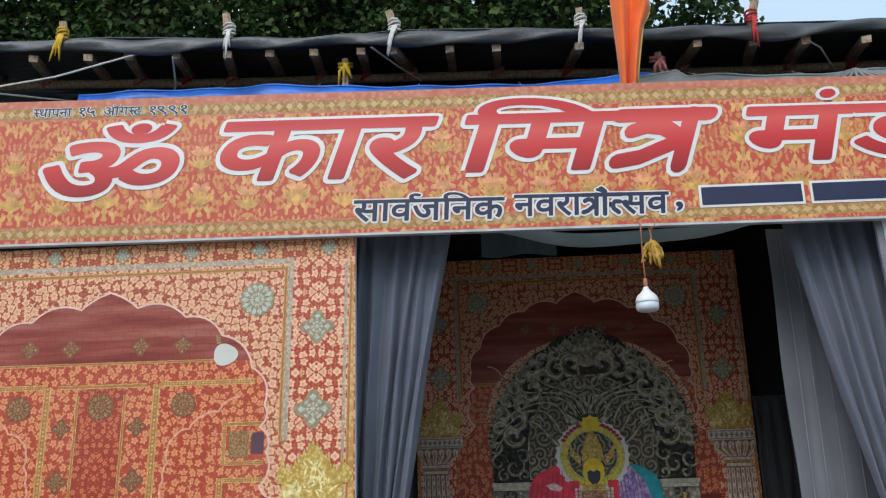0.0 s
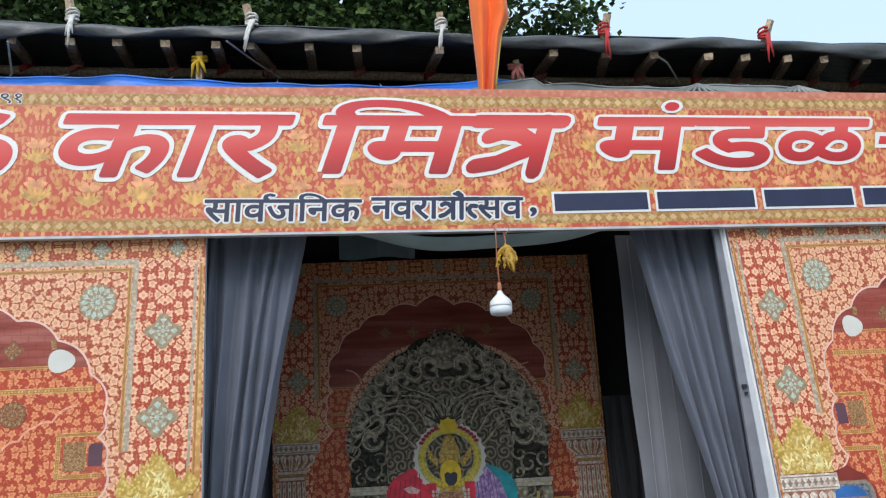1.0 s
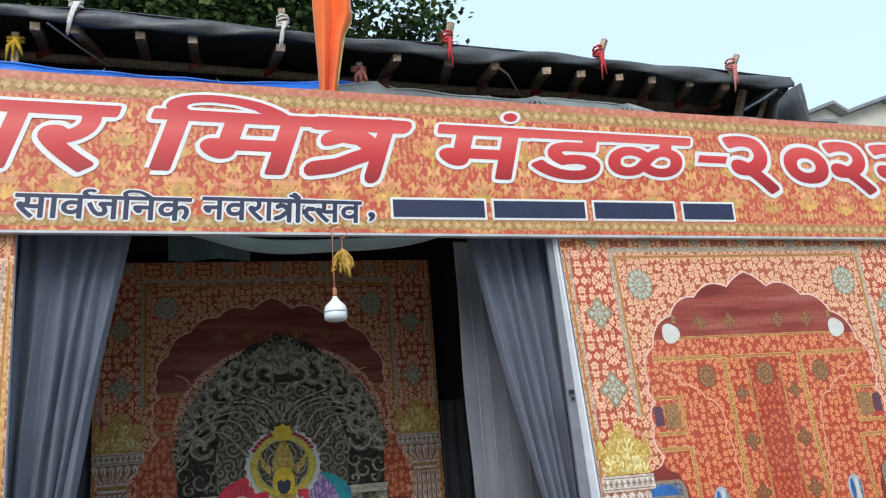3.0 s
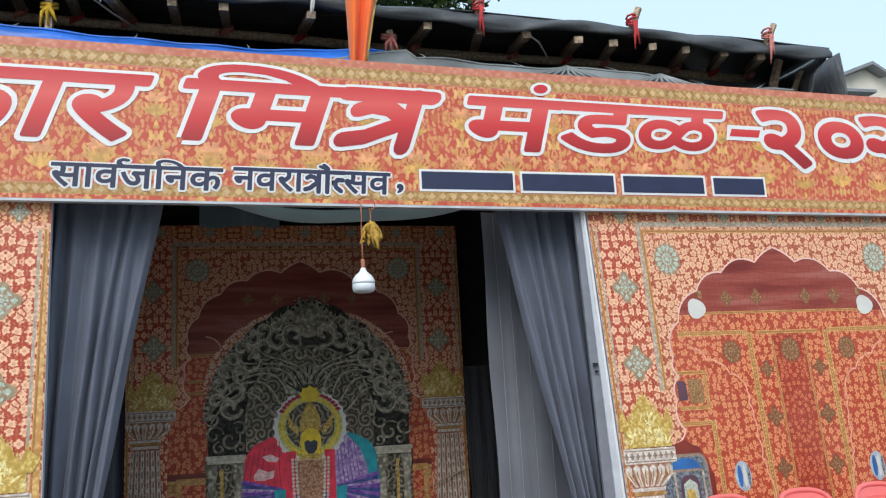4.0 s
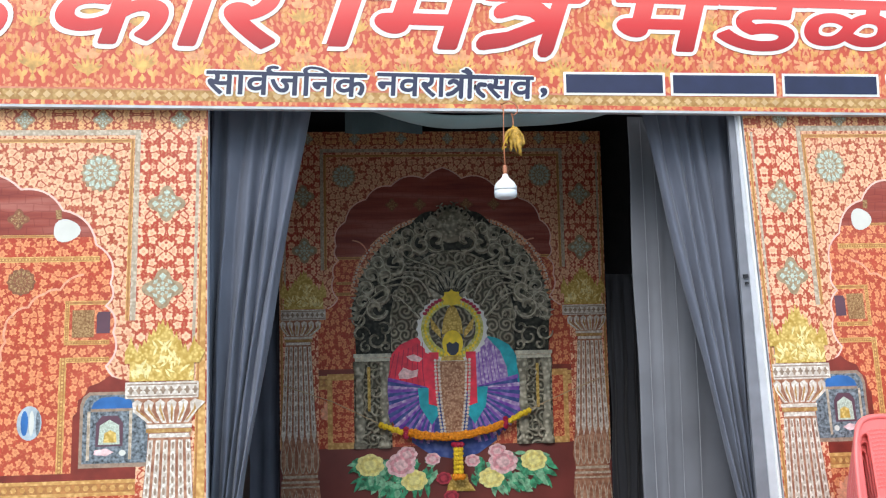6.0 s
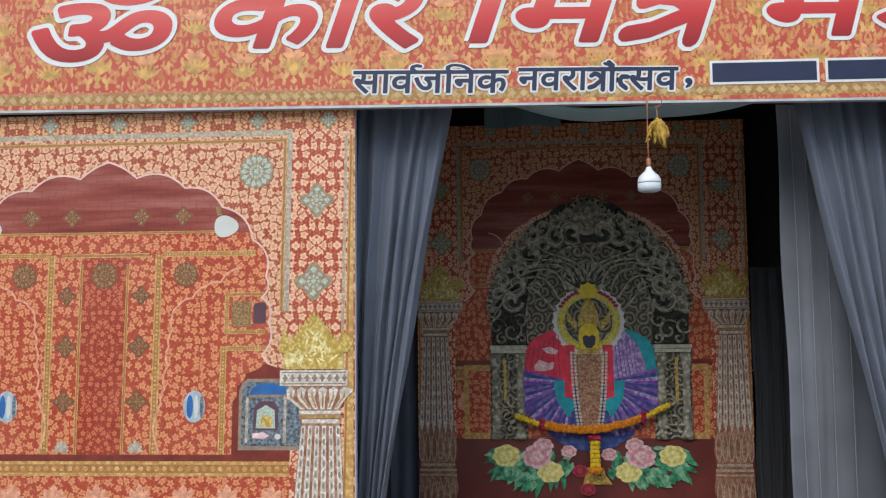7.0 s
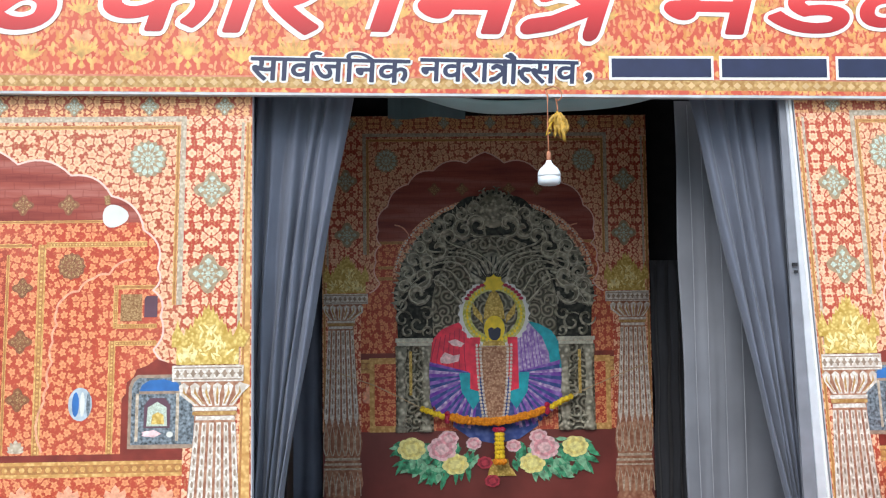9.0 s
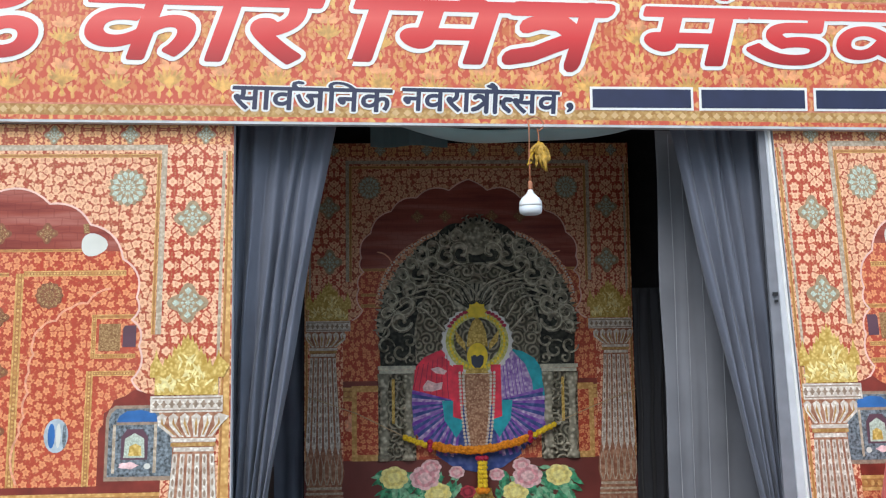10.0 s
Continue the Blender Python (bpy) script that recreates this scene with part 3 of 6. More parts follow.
    # rosettes: rings of petals that let the ground show between them
    def rosette(u, v, r, mat, arms, name):
        bm = bmesh.new()
        pr.shape(bm, disc((u, v), r * 0.97, r * 0.95, 32, arms, 0.07 if arms > 6 else 0.22), 3.9)
        pr.put(name, bm, mat + "_deep", "patterned printed rosette")
        n = 14 if arms > 6 else 8
        bm = bmesh.new()
        for k in range(n):
            a = math.tau * k / n
            long = 0.90 if arms > 6 or k % 2 == 0 else 0.66
            for r0, r1, w in ((0.44, long, 0.15 if arms > 6 else 0.21), (0.18, 0.42, 0.07 if arms > 6 else 0.11)):
                ca, sa = math.cos(a), math.sin(a)
                m = r0 + 0.62 * (r1 - r0)
                pr.shape(bm, [(u + r * (p * ca - q * sa), v + r * (p * sa + q * ca)) for p, q in ((r0, 0), (m, w), (r1, 0), (m, -w))], 4.3 + 0.02 * (k % 2))
        pr.shape(bm, disc((u, v), r * 0.15, r * 0.15, 12, 6, 0.2), 4.5)
        pr.put("printed_petal_ring", bm, mat, "", False)["kind"] = "stuff"

    for s in (-1, 1):
        rosette(s * 0.869, 2.499, 0.104, "teal", 16, "printed_rosette")
        rosette(s * 1.222, 2.328, 0.086, "teal", 4, "printed_rosette")
        rosette(s * 1.213, 1.868, 0.094, "teal", 4, "printed_rosette")
    for k in range(-3, 4):
        rosette(k * 0.41 + 0.05, high - 0.062, 0.046, "teal", 4, "printed_border_motif")
    for u, v, r in [(0.205, 2.25, 0.05), (0.45, 2.25, 0.05), (0.477, 1.915, 0.074), (0.218, 1.80, 0.048), (0.216, 1.51, 0.056), (0.214, 1.20, 0.056), (0.0, 1.915, 0.08)]:
        for s in ((-1, 1) if u else (1,)):
            rosette(s * u, v, r, "olive", 4 if r < 0.065 else 12, "printed_dark_rosette")
    # glowing lamps on brackets, printed
    if detail:
        bm = bmesh.new()
        for s in (-1, 1):
            pr.shape(bm, disc((s * 0.70, 2.187), 0.070, 0.062, 20, 3, 0.07), 4)
        pr.put("printed_lamp", bm, "glow", "pale white printed lamp")
        bm = bmesh.new()
        for s in (-1, 1):
            pr.line(bm, [(s * 0.66, 2.25), (s * 0.655, 2.30)], 0.03, 4)
        pr.put("printed_lamp_bracket", bm, "olive")
    # bouquets under the gold band and at the foot of the door
    for c, foot, size, mat in [(0.25 * k, 0.60, 0.115, "peachline") for k in range(-4, 5)] + [(s * 0.214, 0.915, 0.06, "stoneline") for s in (-1, 1)]:
        bm = bmesh.new()
        for j, a in enumerate((-1.25, -0.85, -0.42, 0.0, 0.42, 0.85, 1.25)):
            ln = size * (1.25 - 0.35 * abs(a))
            ca, sa = math.sin(a), math.cos(a)
            pr.shape(bm, [(c + p * ca + q * sa, foot + p * sa - q * ca) for p, q in ((0, 0), (ln * 0.5, ln * 0.13), (ln * 0.8, ln * 0.16), (ln, 0), (ln * 0.8, -ln * 0.16), (ln * 0.5, -ln * 0.13))], 4 + 0.1 * j)
        pr.put("printed_bouquet", bm, mat, "", False)
    # columns
    for s in (-1, 1):
        def poly(bm, pts, layer):
            pr.shape(bm, [(s * u, v) for u, v in pts], layer)

        bm = bmesh.new()
        crest = []
        for i in range(29):
            t = i / 28
            tip = (0.0, -0.035, -0.012, -0.05)[i % 4]
            crest.append((1.055 + 0.335 * t, 1.505 + 0.215 * (1 - abs(2 * t - 1)) ** 0.85 + tip))
        poly(bm, [(1.39, 1.376), (1.055, 1.376)] + crest, 10.0)
        for c in (1.058, 1.388):
            poly(bm, [(c - 0.03, 1.47), (c + 0.03, 1.47), (c + 0.035, 1.53), (c + 0.008, 1.58), (c, 1.62), (c - 0.012, 1.57), (c - 0.03, 1.53)], 11.0)
        pr.put("printed_gilt_crest", bm, "gilt", "yellow gilt leaf crest", False)
        bm = bmesh.new()
        for k in range(64):
            t = pr.jit.random()
            c, top = 1.075 + 0.295 * t, 1.40 + 0.19 * (1 - abs(2 * t - 1))
            foot, ln, a = 1.385 + (top - 1.385) * pr.jit.random(), pr.jit.uniform(0.03, 0.065), pr.jit.uniform(-1.2, 1.2)
            ca, sa = math.sin(a), math.cos(a)
            poly(bm, [(c + p * ca + q * sa, foot + p * sa - q * ca) for p, q in ((0, 0), (ln * 0.5, 0.007), (ln, 0), (ln * 0.5, -0.007))], 11.4 + 0.01 * k)
        pr.put("printed_crest_leaf", bm, "gilt_light", "", False)["kind"] = "stuff"
        # capital: abacus with an ornament row, a leafy bell, the neck
        bm = bmesh.new()
        poly(bm, [(1.035, 1.285), (1.418, 1.285), (1.418, 1.372), (1.035, 1.372)], 11.0)
        pr.put("printed_abacus", bm, "stone", "pale carved abacus")
        bm = bmesh.new()
        poly(bm, [(1.045, 1.355), (1.41, 1.355), (1.41, 1.362), (1.045, 1.362)], 11.5)
        poly(bm, [(1.045, 1.293), (1.41, 1.293), (1.41, 1.30), (1.045, 1.30)], 11.5)
        for k in range(9):
            poly(bm, disc((1.065 + k * 0.042, 1.328), 0.014, 0.019, 10, 4, 0.35), 11.6)
        pr.put("printed_abacus_carving", bm, "beadgrey", "", False)["kind"] = "stuff"
        bm = bmesh.new()
        poly(bm, [(1.08, 1.285), (1.10, 1.25), (1.12, 1.20), (1.155, 1.15), (1.16, 1.115), (1.375, 1.115), (1.38, 1.15), (1.395, 1.20), (1.408, 1.25), (1.412, 1.285)], 10.0)
        pr.put("printed_bell", bm, "rosybase", "rose-brown printed capital")
        bm = bmesh.new()
        for k in range(6):
            c, q = 1.10 + k * 0.06, 1.17 + k * 0.037
            poly(bm, [(q - 0.012, 1.155), (c - 0.020, 1.215), (c - 0.026, 1.262), (c, 1.28), (c + 0.026, 1.262), (c + 0.014, 1.22), (q + 0.012, 1.155)], 11.0 + 0.1 * (k % 2))
        poly(bm, [(1.15, 1.128), (1.386, 1.128), (1.39, 1.148), (1.146, 1.148)], 11.0)
        poly(bm, [(1.165, 1.078), (1.378, 1.078), (1.374, 1.10), (1.169, 1.10)], 11.0)
        pr.put("printed_acanthus", bm, "stone", "pale carved leaf")
        bm = bmesh.new()
        for k in range(6):
            c, q = 1.10 + k * 0.06, 1.17 + k * 0.037
            poly(bm, [(q - 0.004, 1.165), (c - 0.006, 1.225), (c, 1.26), (c + 0.008, 1.225), (q + 0.004, 1.165)], 11.8)
        poly(bm, [(1.15, 1.105), (1.386, 1.105), (1.386, 1.125), (1.15, 1.125)], 11.2)
        pr.put("printed_leaf_vein", bm, "goldband", "", False)["kind"] = "stuff"
        # shaft: flutes over a warm ground, swelling towards the leafy foot
        bm = bmesh.new()
        poly(bm, [(1.16, 1.115), (1.378, 1.115), (1.382, 1.0), (1.41, 0.50), (1.425, 0.36), (1.405, 0.27), (1.418, 0.22), (1.428, 0.12), (1.40, 0.05), (1.425, 0.0), (1.09, 0.0), (1.12, 0.05), (1.085, 0.12), (1.10, 0.22), (1.115, 0.27), (1.09, 0.36), (1.115, 0.50), (1.158, 1.0)], 9.0)
        pr.put("printed_shaft_ground", bm, "rosybase", "rose-brown printed column")
        bm = bmesh.new()
        for k in range(6):
            a, b = 1.176 + k * 0.0385, 1.142 + k * 0.0515
            poly(bm, [(a - 0.012, 1.065), (a + 0.012, 1.065), (b + 0.018, 0.52), (b, 0.46), (b - 0.018, 0.52)], 10.0)
        pr.put("printed_flute", bm, "stone", "pale flute of the shaft")
        bm = bmesh.new()
        for k in range(6):
            a, b = 1.176 + k * 0.0385, 1.142 + k * 0.0515
            for j in range(9):
                t = 0.05 + j * 0.105
                poly(bm, disc((a + (b - a) * t, 1.065 - 0.57 * t), 0.007, 0.020, 8), 10.6)
        pr.put("printed_bead", bm, "beadgrey", "grey-brown beads on the column", False)["kind"] = "stuff"
        bm = bmesh.new()
        for k in range(6):
            c = 1.128 + k * 0.054
            pr.line(bm, [(s * (c + p), q) for p, q in ((-0.002, 0.29), (-0.018, 0.33), (-0.020, 0.40), (0.004, 0.48), (0.024, 0.40), (0.022, 0.33), (0.006, 0.29))], 0.009, 10.5)
            pr.line(bm, [(s * (c + p), q) for p, q in ((-0.022, 0.05), (-0.016, 0.13), (0.004, 0.19), (0.022, 0.13), (0.028, 0.05))], 0.009, 10.5)
        for v0, v1, a, b in ((0.262, 0.278, 1.112, 1.408), (0.232, 0.246, 1.10, 1.418), (0.205, 0.216, 1.098, 1.42)):
            poly(bm, [(a, v0), (b, v0), (b, v1), (a, v1)], 10.5)
        pr.put("printed_foot_petal", bm, "stoneline", "", False)
    if floor:
        bm = bmesh.new()
        pr.rect(bm, -1.43, 1.43, low, floor, 2.5)
        pr.put("printed_floor", bm, "print_floor", "maroon printed floor")


M["rosybase"] = ornate("printed_rose_stone", (0.26, 0.10, 0.055), (0.50, 0.27, 0.17), 34.0)
M["paneprint"] = plain("printed_pane", (0.40, 0.46, 0.50), 0.5, vary=0.25, scale=25)
M["gilt_light"] = plain("printed_gilt_light", (0.80, 0.66, 0.30), 0.5, vary=0.3, scale=40)


# ---- ground and pavilion structure ----
bm = bmesh.new()
sheet(bm, lambda u, v: ((u - 0.5) * 1200, (v - 0.45) * 1200, 0), 40, 40)
ground = tagged(part("ground", bm, "concrete"), "worn grey concrete ground before the pavilion", "ground", kind="structure")

pavilion = thing("pavilion_shell", None, "dark cloth walls and ceiling round the shrine room", "walls", kind="structure")
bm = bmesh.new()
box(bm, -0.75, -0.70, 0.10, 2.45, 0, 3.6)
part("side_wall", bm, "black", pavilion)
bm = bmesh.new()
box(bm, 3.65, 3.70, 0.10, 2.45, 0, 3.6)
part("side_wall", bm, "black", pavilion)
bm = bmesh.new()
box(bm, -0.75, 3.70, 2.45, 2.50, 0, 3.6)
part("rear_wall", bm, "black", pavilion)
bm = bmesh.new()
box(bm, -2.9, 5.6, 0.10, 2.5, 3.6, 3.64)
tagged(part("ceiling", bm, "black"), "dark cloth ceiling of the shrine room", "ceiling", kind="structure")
bm = bmesh.new()
box(bm, -0.70, 3.65, 0.10, 2.45, 0.0, 0.10)
tagged(part("floor", bm, "maroonfloor"), "maroon carpeted platform floor", "floor", kind="structure")

for nm, x0, x1, y0, y1, z1 in (("wall_east", 5.56, 5.62, 0.06, 2.75, 3.40), ("wall_west", -4.95, -4.90, 0.06, 2.75, 4.45), ("wall_north", -4.95, 5.30, 2.76, 2.82, 4.50), ("wall_south", -4.95, -2.87, 0.01, 0.06, 3.6)):
    bm = bmesh.new()
    box(bm, x0, x1, y0, y1, 0.0, z1)
    tagged(part(nm, bm, "black"), "plain dark sheeting that closes the pavilion", "wall", kind="structure")

# unseen wall added behind the camera: blocks low sky to dim the backdrop's top
bm = bmesh.new()
box(bm, -30.0, 30.0, -13.4, -13.0, 0.0, 4.2)
tagged(part("wall_sky_block", bm, "cream"), "plain unseen wall added to cut off low skylight", "wall", kind="structure")

# front panels
left = thing("printed_panel", None, "red palace-print vinyl panel with scalloped arch beside the doorway", "panel", "front panels")
bm = bmesh.new()
box(bm, -2.86, 0.0, 0.004, 0.05, 0.0, 2.85)
part("backing_board", bm, "sheet", left)
palace_print(Print(left, 0.0, lambda u, v: (-1.43 + u - 0.022 * (2.85 - v) * (1 if u < 1.42 else 0.15), v)), 0.0, 2.852)
right = thing("printed_panel", None, "red palace-print vinyl panel behind stacked plastic chairs", "panel", "front panels")


def right_at(u, v):
    return (4.266 + 0.87 * u + 0.062 * (2.85 - v), v + 0.012)


bm = bmesh.new()
vs = box(bm, 3.02, 5.5, 0.004, 0.05, 0.0, 2.84)
for v in vs:
    v.co.x += 0.062 * (2.84 - v.co.z)
part("backing_board", bm, "sheet", right)
palace_print(Print(right, 0.0, right_at), 0.0, 2.838)

# white jamb between curtain and the panel
jamb = thing("door_jamb", None, "white painted board jamb with cloth folded over it", "jamb", kind="structure")
for x0, x1, y0, y1, mat, nm in ((0.0, 0.52, 0.012, 0.035, "greyboard", "cloth_edge"), (0.52, 1.0, 0.002, 0.035, "sheet", "board")):
    bm = bmesh.new()
    for v in box(bm, x0, x1, y0, y1, 0.0, 2.84):
        a, b = 2.945 + 0.028 * (2.84 - v.co.z), 3.012 + 0.062 * (2.84 - v.co.z)
        v.co.x = a + (b - a) * v.co.x
    part(nm, bm, mat, jamb)
bm = bmesh.new()
tube(bm, [(3.012 + 0.062 * (2.84 - z) - 0.012, 0.0, z) for z in (0, 1, 2, 2.84)], 0.008)
part("edge_bead", bm, "white", jamb)
bm = bmesh.new()
box(bm, 2.985, 3.012, -0.006, 0.006, 1.872, 1.892)
box(bm, 2.995, 3.012, -0.006, 0.006, 1.835, 1.85)
part("latch", bm, "black", jamb, "small black metal latch")
bm = bmesh.new()
box(bm, 5.50, 5.56, 0.0, 0.06, 0, 2.8)
tagged(part("corner_post", bm, "roofsheet"), "grey metal corner post", "post", kind="structure")

# ---- banner ----
def zb(x):
    return 2.853 - 0.0115 * x


def zt(x):
    return 3.735 - 0.0235 * x


B0, B1 = B_START, 5.80
banner = thing("name_banner", None, "wide red and gold printed vinyl banner with red lettering", "banner")


def banner_at(u, v):
    """u is x; v runs from 0 at the foot to 1 at the head."""
    return (u, zb(u) + v * (zt(u) - zb(u)))


bp = Print(banner, -0.06, banner_at, 0.0016)
bm = bmesh.new()
sheet(bm, lambda u, v: bp.place(B0 + u * (B1 - B0) + (0.012 * math.sin(v * 9) if u == 0 else 0), v, 0), 60, 6)
thick(bp.put("vinyl", bm, "banner", "red vinyl with gold foliage print"), 0.003)
bm = bmesh.new()
def band(v0, v1):
    sheet(bm, lambda u, v: bp.place(B0 + 0.02 + u * (B1 - B0 - 0.02), v0 + v * (v1 - v0), 1), 40, 1)


band(0.865, 0.945)
band(0.028, 0.095)
bp.put("gold_band", bm, "goldband", "dull gold printed border band")
bm = bmesh.new()
band(0.945, 1.0)
band(0.852, 0.865)
band(0.095, 0.106)
bp.put("rose_band", bm, "roseband", "faded rose border stripe")
bm = bmesh.new()
for k in range(125):
    u = B0 + 0.03 + k * 0.064
    bp.shape(bm, [(u - 0.022, 0.905), (u, 0.932), (u + 0.022, 0.905), (u, 0.878)], 2)
    bp.shape(bm, [(u - 0.022, 0.061), (u, 0.085), (u + 0.022, 0.061), (u, 0.038)], 2)
bp.put("border_lozenge", bm, "lozenge", "pale gold lozenges", False)["kind"] = "stuff"
# leaf tufts in gold
rng = random.Random(11)
bm, bm2 = bmesh.new(), bmesh.new()


def leaf2(bmx, u, v, ang, ln, w, layer):
    ca, sa = math.cos(ang), math.sin(ang)
    pts = []
    for t, k in ((0, 0.15), (0.3, 0.8), (0.55, 1.0), (0.8, 0.6), (1.0, 0.0)):
        pts.append((t * ln, k * w))
    out = pts + [(a, -b) for a, b in pts[-2::-1]]
    bp.shape(bmx, [(u + (a * ca - b * sa), v + (a * sa + b * ca) / 0.88) for a, b in out], layer)


for k in range(28):
    u = B0 + 0.15 + k * 0.287
    for tier, v0 in ((0, 0.17 if k % 2 else 0.20), (1, 0.52 if k % 2 else 0.46)):
        for a in (-0.95, -0.62, -0.3, 0, 0.3, 0.62, 0.95):
            ln = (0.125 if tier == 0 else 0.12) * (1 - 0.25 * abs(a)) * rng.uniform(0.9, 1.1)
            leaf2(bm, u + 0.01 * a, v0 + 0.02 * abs(a), math.pi / 2 - a, ln, 0.010, 1.5 + 0.02 * abs(a) * 10)
        for a in (-0.9, 0.9, -0.45, 0.45):
            leaf2(bm2, u, v0 + 0.12, math.pi / 2 - a * 1.4, 0.07, 0.018, 1.2 + 0.05 * abs(a))
        leaf2(bm, u, v0 - 0.005, -math.pi / 2, 0.05, 0.012, 1.4)
bp.put("printed_tuft", bm, "tuft", "gold printed leaf tufts", False)["kind"] = "stuff"
bp.put("printed_blossom", bm2, "blossom", "peach printed blossoms", False)["kind"] = "stuff"


# ---- lettering ----
glyphs = {}


def glyph(ch):
    """Outline of one character of the built-in font: points, faces, rim edges."""
    if ch not in glyphs:
        cu = bpy.data.curves.new("glyph", "FONT")
        cu.body, cu.resolution_u = ch, 3
        ob = bpy.data.objects.new("glyph", cu)
        scene.collection.objects.link(ob)
        me = ob.to_mesh()
        vs = [(v.co.x, v.co.y) for v in me.vertices]
        fs = [tuple(p.vertices) for p in me.polygons]
        use = {}
        for f in fs:
            for a, b in zip(f, f[1:] + f[:1]):
                use[(min(a, b), max(a, b))] = use.get((min(a, b), max(a, b)), 0) + 1
        glyphs[ch] = (vs, fs, [e for e, c in use.items() if c == 1])
        ob.to_mesh_clear()
        bpy.data.objects.remove(ob)
        bpy.data.curves.remove(cu)
    return glyphs[ch]


STROKES = {
    "tra": ([[(0.0, 0.585), (0.50, 0.585)], [(0.40, 0.60), (0.40, 0.0)], [(0.09, 0.40), (0.17, 0.45), (0.27, 0.43), (0.34, 0.35), (0.39, 0.27)], [(0.39, 0.29), (0.28, 0.20), (0.17, 0.10), (0.05, 0.06)]], 0.50),
    "reph": ([[(0.02, 0.61), (-0.05, 0.70), (-0.03, 0.80), (0.06, 0.85), (0.15, 0.82)]], 0.0),
    "half_ta": ([[(0.0, 0.585), (0.34, 0.585)], [(0.30, 0.36), (0.16, 0.37), (0.09, 0.27), (0.13, 0.15), (0.26, 0.04)]], 0.33),
    "half_sa": ([[(0.0, 0.585), (0.36, 0.585)], [(0.16, 0.58), (0.20, 0.40), (0.12, 0.30), (0.04, 0.31)], [(0.14, 0.30), (0.30, 0.04)], [(0.16, 0.30), (0.36, 0.30)]], 0.35),
    "au": ([[(0.0, 0.585), (0.22, 0.585)], [(0.13, 0.60), (0.13, 0.0)], [(0.13, 0.60), (0.07, 0.72), (-0.06, 0.80)], [(0.13, 0.60), (0.13, 0.74), (0.03, 0.88)]], 0.24),
}
ADVANCE = {"ि": 0.262, "ा": 0.265, " ": 0.25, ",": 0.2}


def word(chars, x0, x1, top, foot, bold, rim, slant, thin=1.0, stroke=0.036, material="letter", rim_material="white", y=-0.06, name="lettering", tall=0.66):
    """Letters between x0 and x1, from the head line down to the foot line: a bold fill over a wider white rim."""
    rr = random.Random(5)
    pen, polys, edges = 0.0, [], []
    for ch in chars:
        if ch in STROKES:
            for line in STROKES[ch][0]:
                edges += [((pen + a[0], a[1]), (pen + b[0], b[1]), stroke) for a, b in zip(line, line[1:])]
            pen += STROKES[ch][1]
        elif ch == " ":
            pen += 0.25
        elif ch == "dot":
            edges.append(((pen - 0.17, 0.86), (pen - 0.165, 0.86), 0.06))
        else:
            vs, fs, rims = glyph(ch)
            polys += [[(pen + vs[i][0], vs[i][1]) for i in f] for f in fs]
            edges += [((pen + vs[a][0], vs[a][1]), (pen + vs[b][0], vs[b][1]), 0.0) for a, b in rims]
            pen += ADVANCE.get(ch, max(v[0] for v in vs))
    lo = min([p[0] for q in polys for p in q] + [min(e[0][0], e[1][0]) for e in edges])
    hi = max([p[0] for q in polys for p in q] + [max(e[0][0], e[1][0]) for e in edges])
    ky = (top - foot) / 0.622
    kx = (x1 - x0 - slant * (top - foot)) / (hi - lo)

    def at(p, d):
        h = p[1] if p[1] < 0.63 else 0.63 + tall * (p[1] - 0.63)
        z = foot + h * ky
        x = x0 + (p[0] - lo) * kx + slant * (z - foot)
        return (x, y - d, z - 0.0235 * (x - x0))

    def build(extra, d, fill):
        bm = bmesh.new()
        if fill:
            for q in polys:
                bm.faces.new([bm.verts.new(at(p, d)) for p in q])
        for a, b, w in edges:
            r = w + extra
            ax, ay = r * ky / kx, r * thin
            dd = d + rr.uniform(0.0001, 0.0009)
            L = math.hypot((b[0] - a[0]) / ax, (b[1] - a[1]) / ay) or 1.0
            nx, ny = -(b[1] - a[1]) / ay / L * ax, (b[0] - a[0]) / ax / L * ay
            if L < 900 and (a != b):
                bm.faces.new([bm.verts.new(at((p[0] + s * nx, p[1] + s * ny), dd)) for p, s in ((a, 1), (b, 1), (b, -1), (a, -1))])
            dd = d + rr.uniform(0.0001, 0.0009)
            bm.faces.new([bm.verts.new(at((a[0] + ax * math.cos(k * math.tau / 10), a[1] + ay * math.sin(k * math.tau / 10)), dd)) for k in range(10)])
            if w:
                bm.faces.new([bm.verts.new(at((b[0] + ax * math.cos(k * math.tau / 10), b[1] + ay * math.sin(k * math.tau / 10)), dd + 0.0002)) for k in range(10)])
        return bm

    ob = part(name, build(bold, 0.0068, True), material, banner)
    part("letter_rim", build(bold + rim, 0.0052, True), rim_material, ob, "white letter outline")
    return ob


def head(x):
    return 3.552 - 0.0235 * (x + 0.1)


